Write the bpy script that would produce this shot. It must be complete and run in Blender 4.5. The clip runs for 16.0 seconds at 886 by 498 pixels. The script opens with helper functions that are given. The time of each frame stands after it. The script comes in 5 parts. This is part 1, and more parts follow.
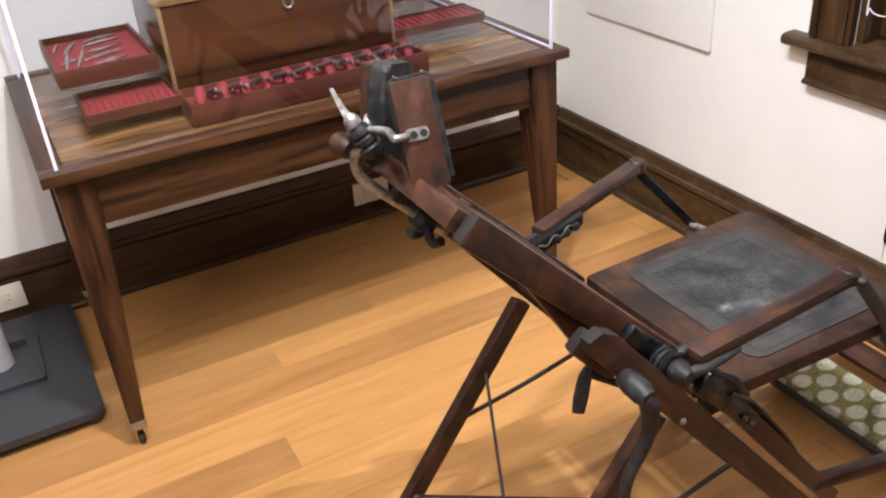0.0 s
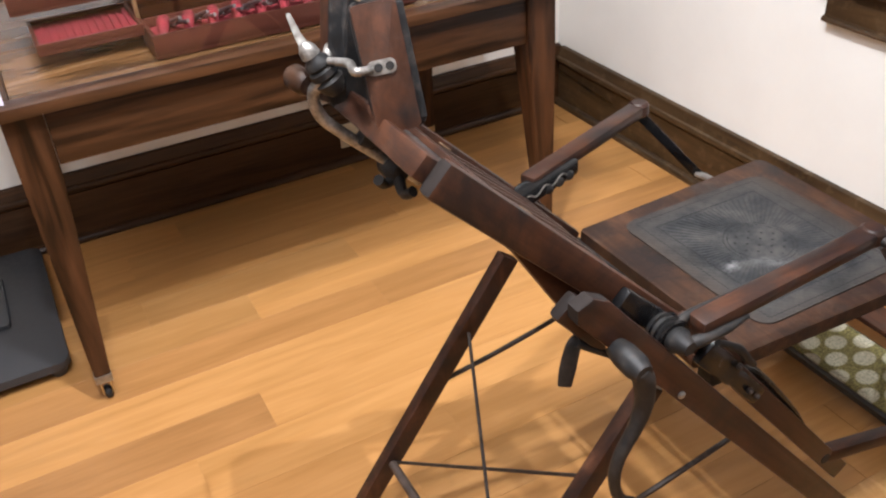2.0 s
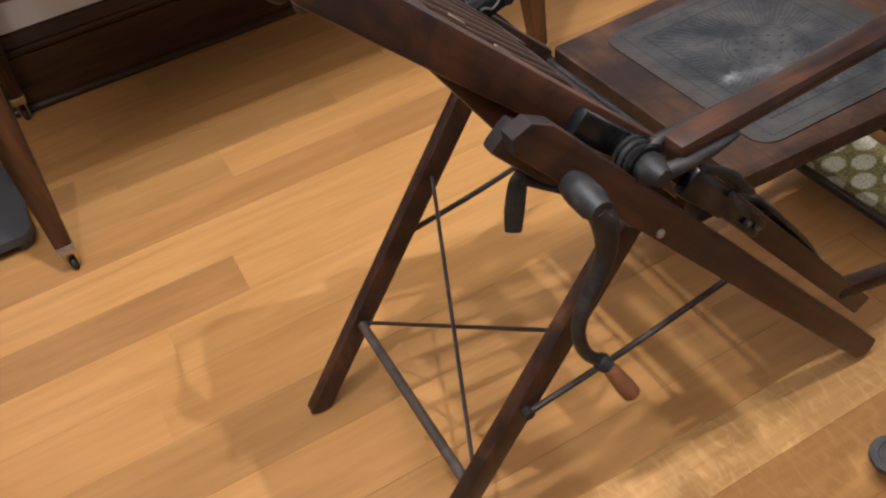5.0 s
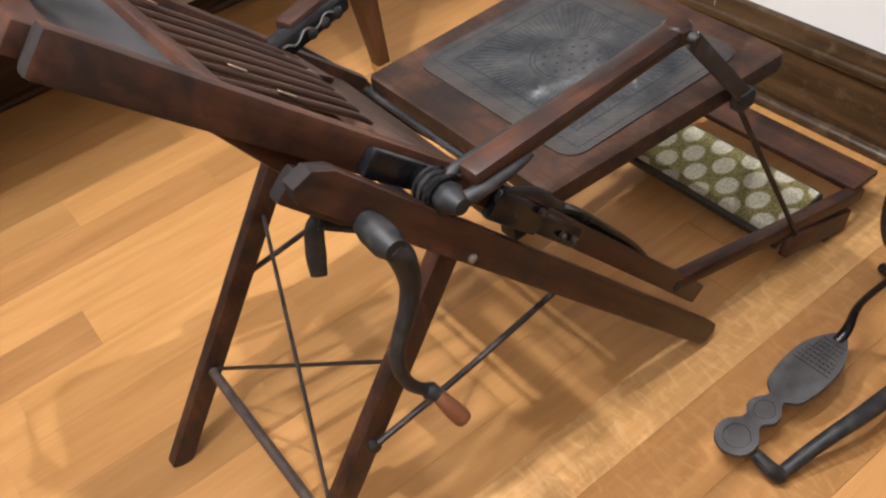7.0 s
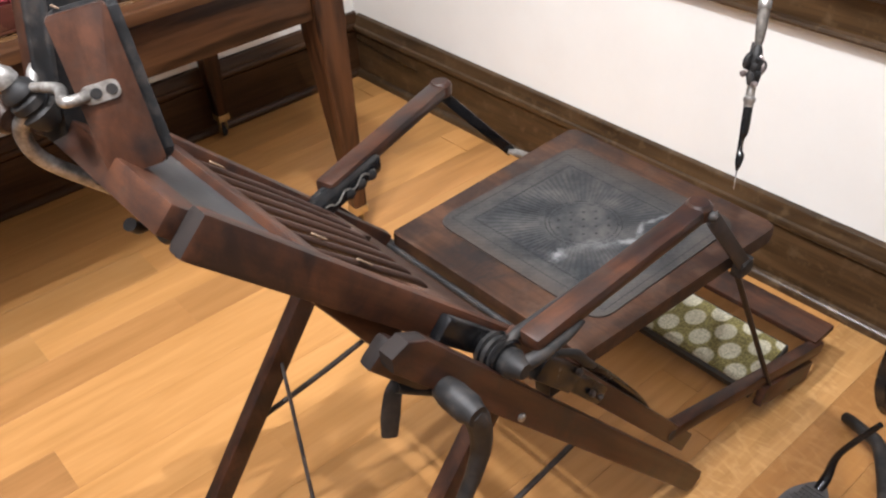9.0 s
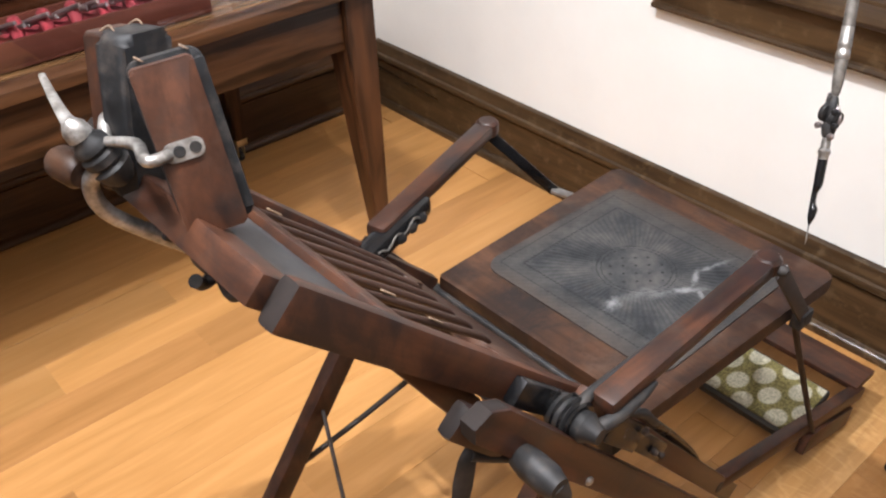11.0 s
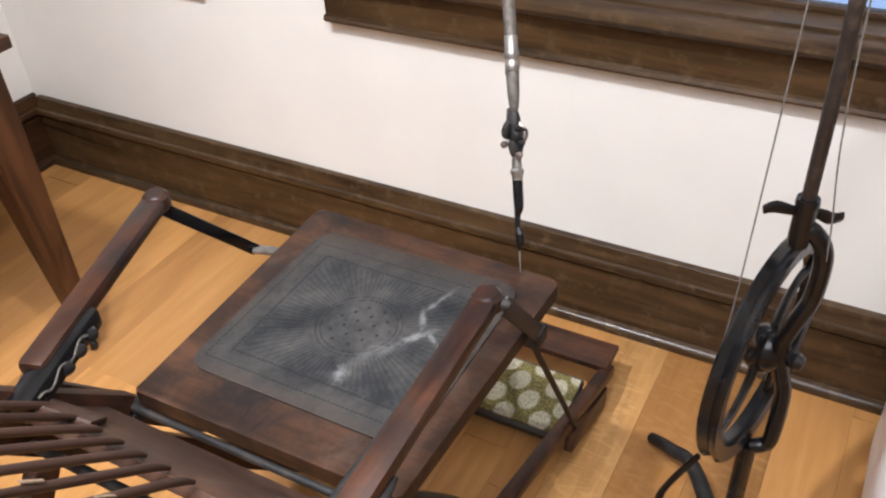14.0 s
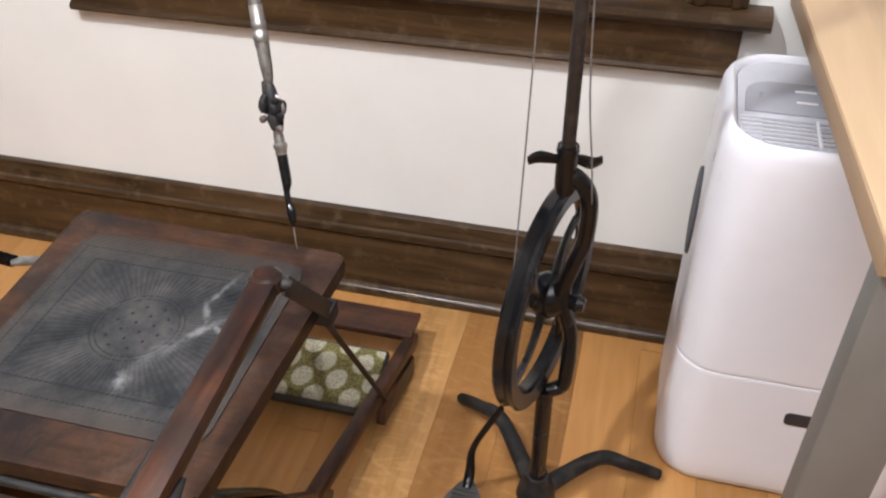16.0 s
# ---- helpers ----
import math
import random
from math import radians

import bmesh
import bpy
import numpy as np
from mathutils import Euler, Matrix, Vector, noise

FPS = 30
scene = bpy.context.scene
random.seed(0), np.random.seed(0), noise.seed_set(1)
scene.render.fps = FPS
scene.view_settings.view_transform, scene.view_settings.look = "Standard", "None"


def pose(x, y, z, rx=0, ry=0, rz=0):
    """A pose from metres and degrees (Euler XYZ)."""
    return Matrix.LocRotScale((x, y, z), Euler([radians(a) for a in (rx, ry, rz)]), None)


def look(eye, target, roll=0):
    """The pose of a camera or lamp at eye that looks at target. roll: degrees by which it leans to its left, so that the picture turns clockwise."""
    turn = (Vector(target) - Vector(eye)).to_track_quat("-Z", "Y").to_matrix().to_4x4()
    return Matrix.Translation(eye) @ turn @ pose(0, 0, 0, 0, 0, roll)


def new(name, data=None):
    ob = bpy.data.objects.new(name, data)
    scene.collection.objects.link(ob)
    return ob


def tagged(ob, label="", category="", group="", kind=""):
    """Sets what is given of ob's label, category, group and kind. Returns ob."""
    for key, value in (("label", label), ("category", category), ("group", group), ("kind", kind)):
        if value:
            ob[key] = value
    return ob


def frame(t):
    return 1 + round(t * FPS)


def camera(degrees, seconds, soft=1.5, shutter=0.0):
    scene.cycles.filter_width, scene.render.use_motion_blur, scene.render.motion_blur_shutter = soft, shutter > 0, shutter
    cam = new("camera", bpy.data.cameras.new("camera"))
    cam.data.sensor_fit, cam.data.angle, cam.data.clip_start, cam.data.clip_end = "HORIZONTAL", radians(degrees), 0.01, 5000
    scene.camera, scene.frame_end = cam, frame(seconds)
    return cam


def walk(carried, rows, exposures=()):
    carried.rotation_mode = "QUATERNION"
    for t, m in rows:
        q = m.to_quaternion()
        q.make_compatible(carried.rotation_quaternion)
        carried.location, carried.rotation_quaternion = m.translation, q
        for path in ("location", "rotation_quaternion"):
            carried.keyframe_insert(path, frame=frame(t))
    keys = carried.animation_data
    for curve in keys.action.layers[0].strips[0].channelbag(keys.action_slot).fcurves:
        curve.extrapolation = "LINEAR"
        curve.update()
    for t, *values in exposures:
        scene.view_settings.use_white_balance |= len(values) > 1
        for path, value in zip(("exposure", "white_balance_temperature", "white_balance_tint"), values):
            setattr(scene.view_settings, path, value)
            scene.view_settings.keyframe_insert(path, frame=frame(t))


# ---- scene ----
cam = camera(53.9, 16.0, 2.2)
PATH = [
    (0, (-1.85, -2.622, 1.47), (-1.076, -1.075, 0.466), -4.4),
    (0.5, (-1.851, -2.612, 1.461), (-1.066, -1.069, 0.461), -4.0),
    (1, (-1.843, -2.603, 1.443), (-1.053, -1.064, 0.439), -3.3),
    (1.5, (-1.823, -2.563, 1.42), (-1.032, -1.046, 0.384), -3.3),
    (2, (-1.757, -2.522, 1.404), (-1.021, -1.021, 0.281), -3.9),
    (2.5, (-1.687, -2.482, 1.391), (-1.017, -1.006, 0.219), -4.8),
    (3, (-1.648, -2.46, 1.381), (-1.02, -0.978, 0.194), -6.2),
    (5.5, (-1.569, -2.452, 1.254), (-1.037, -1.155, -0.173), -11.4),
    (6, (-1.542, -2.471, 1.256), (-0.954, -1.23, -0.198), -10.9),
    (6.5, (-1.502, -2.483, 1.269), (-0.854, -1.257, -0.173), -11.0),
    (7, (-1.479, -2.486, 1.275), (-0.768, -1.242, -0.12), -10.9),
    (7.5, (-1.48, -2.496, 1.3), (-0.73, -1.214, -0.04), -11.1),
    (8, (-1.509, -2.48, 1.335), (-0.672, -1.199, 0.047), -9.1),
    (8.5, (-1.559, -2.438, 1.352), (-0.617, -1.184, 0.111), -6.0),
    (9, (-1.619, -2.387, 1.366), (-0.607, -1.154, 0.159), -3.3),
    (9.5, (-1.666, -2.346, 1.39), (-0.608, -1.115, 0.221), -2.2),
    (12, (-1.572, -2.274, 1.367), (-0.553, -1.03, 0.177), -2.5),
    (12.5, (-1.52, -2.28, 1.363), (-0.505, -1.014, 0.194), -5.5),
    (13, (-1.508, -2.259, 1.37), (-0.434, -1.041, 0.203), -6.3),
    (13.5, (-1.492, -2.257, 1.376), (-0.259, -1.203, 0.205), -5.6),
    (14, (-1.455, -2.225, 1.359), (-0.074, -1.421, 0.156), -3.3),
    (14.5, (-1.455, -2.234, 1.342), (-0.013, -1.578, 0.122), -2.3),
    (15, (-1.437, -2.25, 1.352), (0.031, -1.706, 0.107), -1.8),
    (15.5, (-1.429, -2.257, 1.347), (0.071, -1.8, 0.104), -1.2),
    (16, (-1.432, -2.26, 1.336), (0.081, -1.861, 0.091), -0.6),
]
walk(cam, [(t, look(eye, target, roll)) for t, eye, target, roll in PATH], [(0, -0.2), (3, -0.22), (5.4, -0.6), (6.2, -0.52), (7, -0.24), (8, -0.08), (9, -0.1), (12.5, -0.02), (13.4, -0.12), (14.5, -0.31), (16, -0.42)])

# ---- world, lamps, exposure ----
world = bpy.data.worlds.new("world")
scene.world = world
world.use_nodes = True
world.node_tree.nodes["Background"].inputs[0].default_value = (0.75, 0.85, 1.0, 1)
world.node_tree.nodes["Background"].inputs[1].default_value = 0.25


def spot(at, target, watts, size=100, radius=0.05, colour=(0.925, 0.937, 0.985)):
    lamp = bpy.data.lights.new("spot_or_wall_fill", "SPOT")
    lamp.energy, lamp.spot_size, lamp.spot_blend, lamp.shadow_soft_size, lamp.color = watts, radians(size), 0.95, radius, colour
    ob = new("spot_or_wall_fill", lamp)
    ob.matrix_world = look(at, target)
    return ob


LAMPS = [
    ((-1.10, -2.05, 2.66), (-1.40, -1.30, 0.0), 175, 0.010, 78),
    ((-1.72, -1.93, 2.66), (-1.70, -1.35, 0.0), 155, 0.012, 76),
    # The last two spots are added fill to brighten the walls, from no known source.
    ((-1.50, -1.30, 2.66), (0.02, -2.05, 0.85), 350, 0.060, 92),
    ((-1.40, -1.55, 2.66), (-1.20, 0.02, 0.90), 255, 0.060, 92),
]
for at, target, watts, radius, cone in LAMPS:
    spot(at, target, watts, cone, radius)
# Area light added as ambient fill to lift the dark parts; no such lamp known.
fill_lamp = bpy.data.lights.new("ambient_fill", "AREA")
fill_lamp.energy, fill_lamp.shape, fill_lamp.size, fill_lamp.color = 90, "SQUARE", 1.8, (0.94, 0.93, 1.0)
new("ambient_fill", fill_lamp).matrix_world = look((-2.2, -2.6, 2.72), (-2.2, -2.6, 0))


# ---- materials ----
def material(name, rough=0.5, metal=0.0, spec=0.5):
    m = bpy.data.materials.new(name)
    m.use_nodes = True
    nt = m.node_tree
    b = nt.nodes["Principled BSDF"]
    b.inputs["Roughness"].default_value, b.inputs["Metallic"].default_value = rough, metal
    b.inputs["Specular IOR Level"].default_value = spec
    return m, nt, b


def add(nt, kind, **values):
    n = nt.nodes.new(kind)
    for k, v in values.items():
        n.inputs[k.replace("_", " ")].default_value = v
    return n


def ramp(nt, fac, stops):
    r = nt.nodes.new("ShaderNodeValToRGB")
    while len(r.color_ramp.elements) < len(stops):
        r.color_ramp.elements.new(0.5)
    for e, (p, c) in zip(r.color_ramp.elements, stops):
        e.position, e.color = p, (*c, 1)
    nt.links.new(fac, r.inputs[0])
    return r.outputs[0]


def mapped(nt, scale, turn=(0, 0, 0)):
    co = nt.nodes.new("ShaderNodeTexCoord")
    first = nt.nodes.new("ShaderNodeMapping")
    first.inputs["Rotation"].default_value = [radians(a) for a in turn]
    nt.links.new(co.outputs["Object"], first.inputs[0])
    second = nt.nodes.new("ShaderNodeMapping")
    second.inputs["Scale"].default_value = scale
    nt.links.new(first.outputs[0], second.inputs[0])
    return second.outputs[0]


def blend(nt, kind, fac, a, b):
    mix = nt.nodes.new("ShaderNodeMix")
    mix.data_type, mix.blend_type = "RGBA", kind
    for slot, v in ((mix.inputs[0], fac), (mix.inputs[6], a), (mix.inputs[7], b)):
        if isinstance(v, (int, float)):
            slot.default_value = v
        elif isinstance(v, tuple):
            slot.default_value = (*v, 1)
        else:
            nt.links.new(v, slot)
    return mix.outputs[2]


def bump(nt, b, height, strength=0.2, distance=0.002):
    n = nt.nodes.new("ShaderNodeBump")
    n.inputs["Strength"].default_value, n.inputs["Distance"].default_value = strength, distance
    nt.links.new(height, n.inputs["Height"])
    nt.links.new(n.outputs[0], b.inputs["Normal"])


def wood(name, dark, light, along="x", tilt=0.0, rough=0.42, grain=1.0, vary=0.0, worn=None, figure=0.5, soot=0.0, streak=0.0, spec=0.3, fleck=None, pores=0.0):
    """Grained wood: grain runs along an axis, tilted about y."""
    m, nt, b = material(name, rough, 0.0, spec)
    s = {"x": (3, 34, 34), "y": (34, 3, 34), "z": (34, 34, 3)}[along]
    co = mapped(nt, [v * grain for v in s], (0, tilt, 0))
    if vary:
        info = nt.nodes.new("ShaderNodeObjectInfo")
        shift = nt.nodes.new("ShaderNodeVectorMath")
        shift.operation = "ADD"
        span = nt.nodes.new("ShaderNodeMath")
        span.operation, span.inputs[1].default_value = "MULTIPLY", 90.0
        nt.links.new(info.outputs["Random"], span.inputs[0])
        nt.links.new(co, shift.inputs[0])
        nt.links.new(span.outputs[0], shift.inputs[1])
        co = shift.outputs[0]
    fine = add(nt, "ShaderNodeTexNoise", Scale=1.6, Detail=6.0, Roughness=0.62, Distortion=0.4)
    nt.links.new(co, fine.inputs["Vector"])
    wide = add(nt, "ShaderNodeTexNoise", Scale=0.32, Detail=3.0, Roughness=0.5, Distortion=1.2)
    nt.links.new(co, wide.inputs["Vector"])
    mid = tuple(a * 0.5 + c * 0.5 for a, c in zip(dark, light))
    c1 = ramp(nt, fine.outputs[0], [(0.3, dark), (0.5, mid), (0.68, light)])
    c2 = ramp(nt, wide.outputs[0], [(0.35, tuple(v * 0.62 for v in dark)), (0.5, mid), (0.65, light)])
    colour = blend(nt, "MIX", figure, c1, c2)
    if pores:
        pore = add(nt, "ShaderNodeTexNoise", Scale=3.4, Detail=4.0, Roughness=0.65, Distortion=0.3)
        nt.links.new(co, pore.inputs["Vector"])
        colour = blend(nt, "MULTIPLY", pores, colour, ramp(nt, pore.outputs[0], [(0.36, (0.6, 0.57, 0.55)), (0.5, (1, 1, 1)), (0.68, (1.2, 1.18, 1.15))]))
    if streak:
        vein = add(nt, "ShaderNodeTexNoise", Scale=0.55, Detail=3.0, Roughness=0.55, Distortion=2.6)
        nt.links.new(co, vein.inputs["Vector"])
        colour = blend(nt, "MULTIPLY", streak, colour, ramp(nt, vein.outputs[0], [(0.38, (0.16, 0.13, 0.11)), (0.49, (0.75, 0.7, 0.65)), (0.56, (1, 1, 1)), (0.68, (1.0, 0.95, 0.9))]))
    if vary:
        tone = ramp(nt, info.outputs["Random"], [(0.0, (1 - vary,) * 3), (0.5, (1.0, 0.97, 0.93)), (1.0, (1 + vary * 0.5, 1 + vary * 0.45, 1 + vary * 0.35))])
        colour = blend(nt, "MULTIPLY", 1.0, colour, tone)
    if worn:
        patch = add(nt, "ShaderNodeTexNoise", Scale=24.0, Detail=9.0, Roughness=0.68)
        nt.links.new(mapped(nt, (1, 1, 1)), patch.inputs["Vector"])
        fac = ramp(nt, patch.outputs[0], [(0.53, (0, 0, 0)), (0.66, (0.75,) * 3)])
        colour = blend(nt, "MIX", fac, colour, worn)
    if fleck:
        ray = add(nt, "ShaderNodeTexNoise", Scale=1.0, Detail=3.0, Roughness=0.55, Distortion=2.4)
        nt.links.new(mapped(nt, (30, 10, 10)), ray.inputs["Vector"])
        colour = blend(nt, "MIX", ramp(nt, ray.outputs[0], [(0.50, (0, 0, 0)), (0.68, (0.4,) * 3)]), colour, fleck)
    if soot:
        cloud = add(nt, "ShaderNodeTexNoise", Scale=9.0, Detail=11.0, Roughness=0.72, Distortion=0.5)
        nt.links.new(mapped(nt, (1, 1, 1)), cloud.inputs["Vector"])
        colour = blend(nt, "MIX", ramp(nt, cloud.outputs[0], [(0.44, (0, 0, 0)), (0.62, (soot,) * 3)]), colour, (0.009, 0.007, 0.007))
    nt.links.new(colour, b.inputs["Base Color"])
    r = ramp(nt, wide.outputs[0], [(0.3, (rough * 0.8,) * 3), (0.7, (min(1, rough * 1.25),) * 3)])
    nt.links.new(r, b.inputs["Roughness"])
    bump(nt, b, fine.outputs[0], 0.12, 0.001)
    return m


def plain(name, colour, rough=0.5, metal=0.0, vary=0.25, scale=30.0, relief=0.1, second=None, spec=0.5):
    """A painted, cast or plastic surface with fine mottling and wear."""
    m, nt, b = material(name, rough, metal, spec)
    n = add(nt, "ShaderNodeTexNoise", Scale=scale, Detail=6.0, Roughness=0.65)
    nt.links.new(mapped(nt, (1, 1, 1)), n.inputs["Vector"])
    lo = tuple(v * (1 - vary) for v in colour)
    hi = second or tuple(min(1, v * (1 + vary)) for v in colour)
    nt.links.new(ramp(nt, n.outputs[0], [(0.35, lo), (0.5, colour), (0.7, hi)]), b.inputs["Base Color"])
    nt.links.new(ramp(nt, n.outputs[0], [(0.3, (rough * 0.85,) * 3), (0.7, (min(1, rough * 1.2),) * 3)]), b.inputs["Roughness"])
    if relief:
        bump(nt, b, n.outputs[0], relief, 0.002)
    return m


WALL = plain("wall_paint", (0.79, 0.785, 0.75), 0.75, vary=0.02, scale=6, relief=0.03)
CEILING = plain("ceiling_paint", (0.8, 0.79, 0.77), 0.85, vary=0.02, scale=6, relief=0.03)
OAK_FLOOR = wood("oak_floor", (0.37, 0.178, 0.054), (0.48, 0.246, 0.086), "x", rough=0.42, grain=0.75, vary=0.15, figure=0.3)
OAK_DARK = wood("darker_oak_plank", (0.27, 0.125, 0.040), (0.38, 0.185, 0.065), "x", rough=0.42, grain=0.9, figure=0.3)
OAK_MID = wood("shaded_oak_plank", (0.29, 0.138, 0.044), (0.41, 0.205, 0.072), "x", rough=0.42, grain=0.75, vary=0.06, figure=0.3)
OAK_FLECK = wood("flecked_oak_plank", (0.25, 0.114, 0.033), (0.34, 0.164, 0.052), "x", rough=0.40, grain=0.9, vary=0.08, figure=0.3, fleck=(0.42, 0.22, 0.078))
OAK_PALE = wood("quartersawn_oak", (0.33, 0.163, 0.053), (0.48, 0.262, 0.096), "x", rough=0.36, grain=1.3, figure=0.4, fleck=(0.60, 0.36, 0.15))
TRIM_X = wood("dark_trim_x", (0.020, 0.009, 0.004), (0.080, 0.038, 0.016), "x", rough=0.38, streak=0.3)
# TRIM_Y's light brown patches are worn spots and also painted shine.
TRIM_Y = wood("dark_trim_y", (0.026, 0.0145, 0.0062), (0.096, 0.054, 0.024), "y", rough=0.33, streak=0.45, spec=0.45, worn=(0.105, 0.068, 0.036))
TRIM_Z = wood("dark_trim_z", (0.029, 0.015, 0.006), (0.100, 0.054, 0.022), "z", rough=0.38, streak=0.3)
TABLE_X = wood("table_oak_x", (0.011, 0.0045, 0.0025), (0.085, 0.036, 0.014), "x", rough=0.36, grain=0.8, streak=0.85)
TABLE_Y = wood("table_oak_y", (0.011, 0.0045, 0.0025), (0.085, 0.036, 0.014), "y", rough=0.36, grain=0.8, streak=0.85)
TABLE_Z = wood("table_oak_z", (0.008, 0.0033, 0.0018), (0.088, 0.035, 0.0135), "z", rough=0.36, grain=0.8, figure=0.6, streak=0.9)
TABLE_TOP = wood("table_top_oak", (0.034, 0.016, 0.007), (0.270, 0.140, 0.056), "x", rough=0.25, grain=1.0, streak=0.55, spec=0.5)
CHAIR_D = (0.016, 0.0055, 0.003)
CHAIR_L = (0.088, 0.0335, 0.0165)
CHAIR_X = wood("walnut_x", CHAIR_D, CHAIR_L, "x", rough=0.40, worn=(0.042, 0.026, 0.019), soot=0.85, pores=0.6)
CHAIR_Y = wood("walnut_y", CHAIR_D, CHAIR_L, "y", rough=0.40, worn=(0.042, 0.026, 0.019), soot=0.85, pores=0.6)
CHAIR_Z = wood("walnut_z", CHAIR_D, CHAIR_L, "z", rough=0.40, worn=(0.046, 0.024, 0.016), soot=0.85, pores=0.6)
CHAIR_S = wood("walnut_stile", CHAIR_D, CHAIR_L, "x", tilt=-45, rough=0.38, worn=(0.050, 0.022, 0.012), soot=0.85, pores=0.6)
CHAIR_B = wood("walnut_rail", CHAIR_D, CHAIR_L, "x", tilt=-50, rough=0.38, worn=(0.040, 0.020, 0.012), soot=0.85, pores=0.6)
SEAT_WOOD = wood("blackened_walnut_seat", (0.015, 0.0068, 0.0042), (0.074, 0.034, 0.018), "y", rough=0.48, worn=(0.060, 0.036, 0.025), soot=0.95, spec=0.22, pores=0.6)
SPINDLE = wood("dark_spindle", (0.018, 0.009, 0.006), (0.058, 0.030, 0.020), "x", tilt=-45, rough=0.4)
CHAIR_W = wood("worn_back_rail", (0.021, 0.010, 0.0065), (0.090, 0.044, 0.027), "y", rough=0.42, worn=(0.085, 0.052, 0.037), soot=0.5, pores=0.5)
CHAIR_E = plain("bare_end_grain", (0.016, 0.0120, 0.0105), 0.75, vary=0.35, scale=60, relief=0.2, spec=0.2)
IRON = plain("cast_iron", (0.016, 0.0155, 0.0155), 0.5, 0.1, vary=0.4, scale=45, relief=0.3, second=(0.040, 0.033, 0.028), spec=0.28)
TREAD = plain("worn_treadle_iron", (0.045, 0.041, 0.039), 0.5, 0.2, vary=0.3, scale=40, relief=0.3)
BLACK = plain("black_enamel", (0.0045, 0.0046, 0.0052), 0.24, vary=0.3, scale=35, relief=0.08, second=(0.011, 0.0105, 0.0105), spec=0.4)
ROD = plain("rod_iron", (0.030, 0.022, 0.018), 0.5, 0.3, vary=0.3, scale=60, second=(0.07, 0.05, 0.04))
DULL = plain("woven_sleeve", (0.125, 0.112, 0.098), 0.55, 0.5, vary=0.4, scale=160, relief=0.4)
STRETCHER = plain("worn_brown_bar", (0.070, 0.050, 0.040), 0.5, 0.1, vary=0.35, scale=50)
TARNISH = plain("tarnished_steel", (0.30, 0.255, 0.245), 0.36, 0.85, vary=0.5, scale=60)
STEEL = plain("dull_steel", (0.34, 0.33, 0.31), 0.35, 0.9, vary=0.3, scale=50)
NICKEL = plain("worn_nickel", (0.27, 0.255, 0.235), 0.36, 0.7, vary=0.45, scale=70, second=(0.46, 0.45, 0.43))
BRASS = plain("old_brass", (0.55, 0.42, 0.22), 0.35, 0.9, vary=0.25, scale=40)
HANDLE = wood("turned_grip", (0.06, 0.020, 0.008), (0.17, 0.062, 0.024), "y", rough=0.35)
PAD = plain("black_leather", (0.008, 0.0082, 0.009), 0.58, vary=0.4, scale=55, relief=0.5, second=(0.034, 0.028, 0.024), spec=0.3)
BARE_WOOD = plain("chipped_bare_wood", (0.20, 0.135, 0.085), 0.7, vary=0.3, scale=90, relief=0.3)
FRAYED = plain("frayed_stuffing", (0.13, 0.085, 0.055), 0.9, vary=0.4, scale=80, relief=0.6)
GREY_LEATHER = plain("grey_backrest_leather", (0.075, 0.074, 0.075), 0.5, vary=0.25, scale=16, relief=0.25, second=(0.13, 0.12, 0.11))
VELVET = plain("red_velvet", (0.185, 0.014, 0.020), 0.85, vary=0.3, scale=40, relief=0.2)
GREEN_EDGE = plain("dark_footboard", (0.022, 0.018, 0.013), 0.6, vary=0.3)
WHITE_PLASTIC = plain("white_plastic", (0.80, 0.805, 0.85), 0.32, vary=0.02, scale=5, relief=0.0)
GREY_PLASTIC = plain("grey_plastic", (0.56, 0.57, 0.61), 0.4, vary=0.05, relief=0.0)
DARK_PLASTIC = plain("dark_plastic", (0.035, 0.035, 0.04), 0.35, vary=0.1, relief=0.0)
SLOT = plain("dark_slot", (0.05, 0.05, 0.062), 0.6, vary=0.1, relief=0.0)
MAPLE = wood("maple_laminate", (0.52, 0.36, 0.21), (0.62, 0.45, 0.28), "x", rough=0.45, grain=0.7)
# The maple again, darkened in colour for the table's less lit edge.
MAPLE_SHADE = wood("maple_shaded_edge", (0.34, 0.23, 0.14), (0.42, 0.29, 0.18), "x", rough=0.5, grain=0.7)
GREY_POST = plain("grey_metal_post", (0.20, 0.195, 0.18), 0.45, 0.2, vary=0.06, scale=10, relief=0.02)
SILVER_POST = plain("silver_tube", (0.55, 0.55, 0.57), 0.4, 0.4, vary=0.05, relief=0.0)
BASE_BLACK = plain("powder_black", (0.026, 0.027, 0.030), 0.5, vary=0.15, scale=60, relief=0.1)
IVORY = plain("ivory_plate", (0.66, 0.60, 0.46), 0.4, vary=0.03, relief=0.0)
BOARD = plain("white_board", (0.82, 0.81, 0.80), 0.55, vary=0.01, relief=0.0)
CORD = plain("grey_cord", (0.14, 0.13, 0.12), 0.8, vary=0.2, scale=200)
CHEST = wood("rosewood_chest", (0.012, 0.004, 0.002), (0.075, 0.026, 0.010), "x", rough=0.2, grain=0.6, figure=0.7)
TRAY_RED = wood("red_tray_wood", (0.035, 0.010, 0.006), (0.11, 0.032, 0.020), "x", rough=0.4)


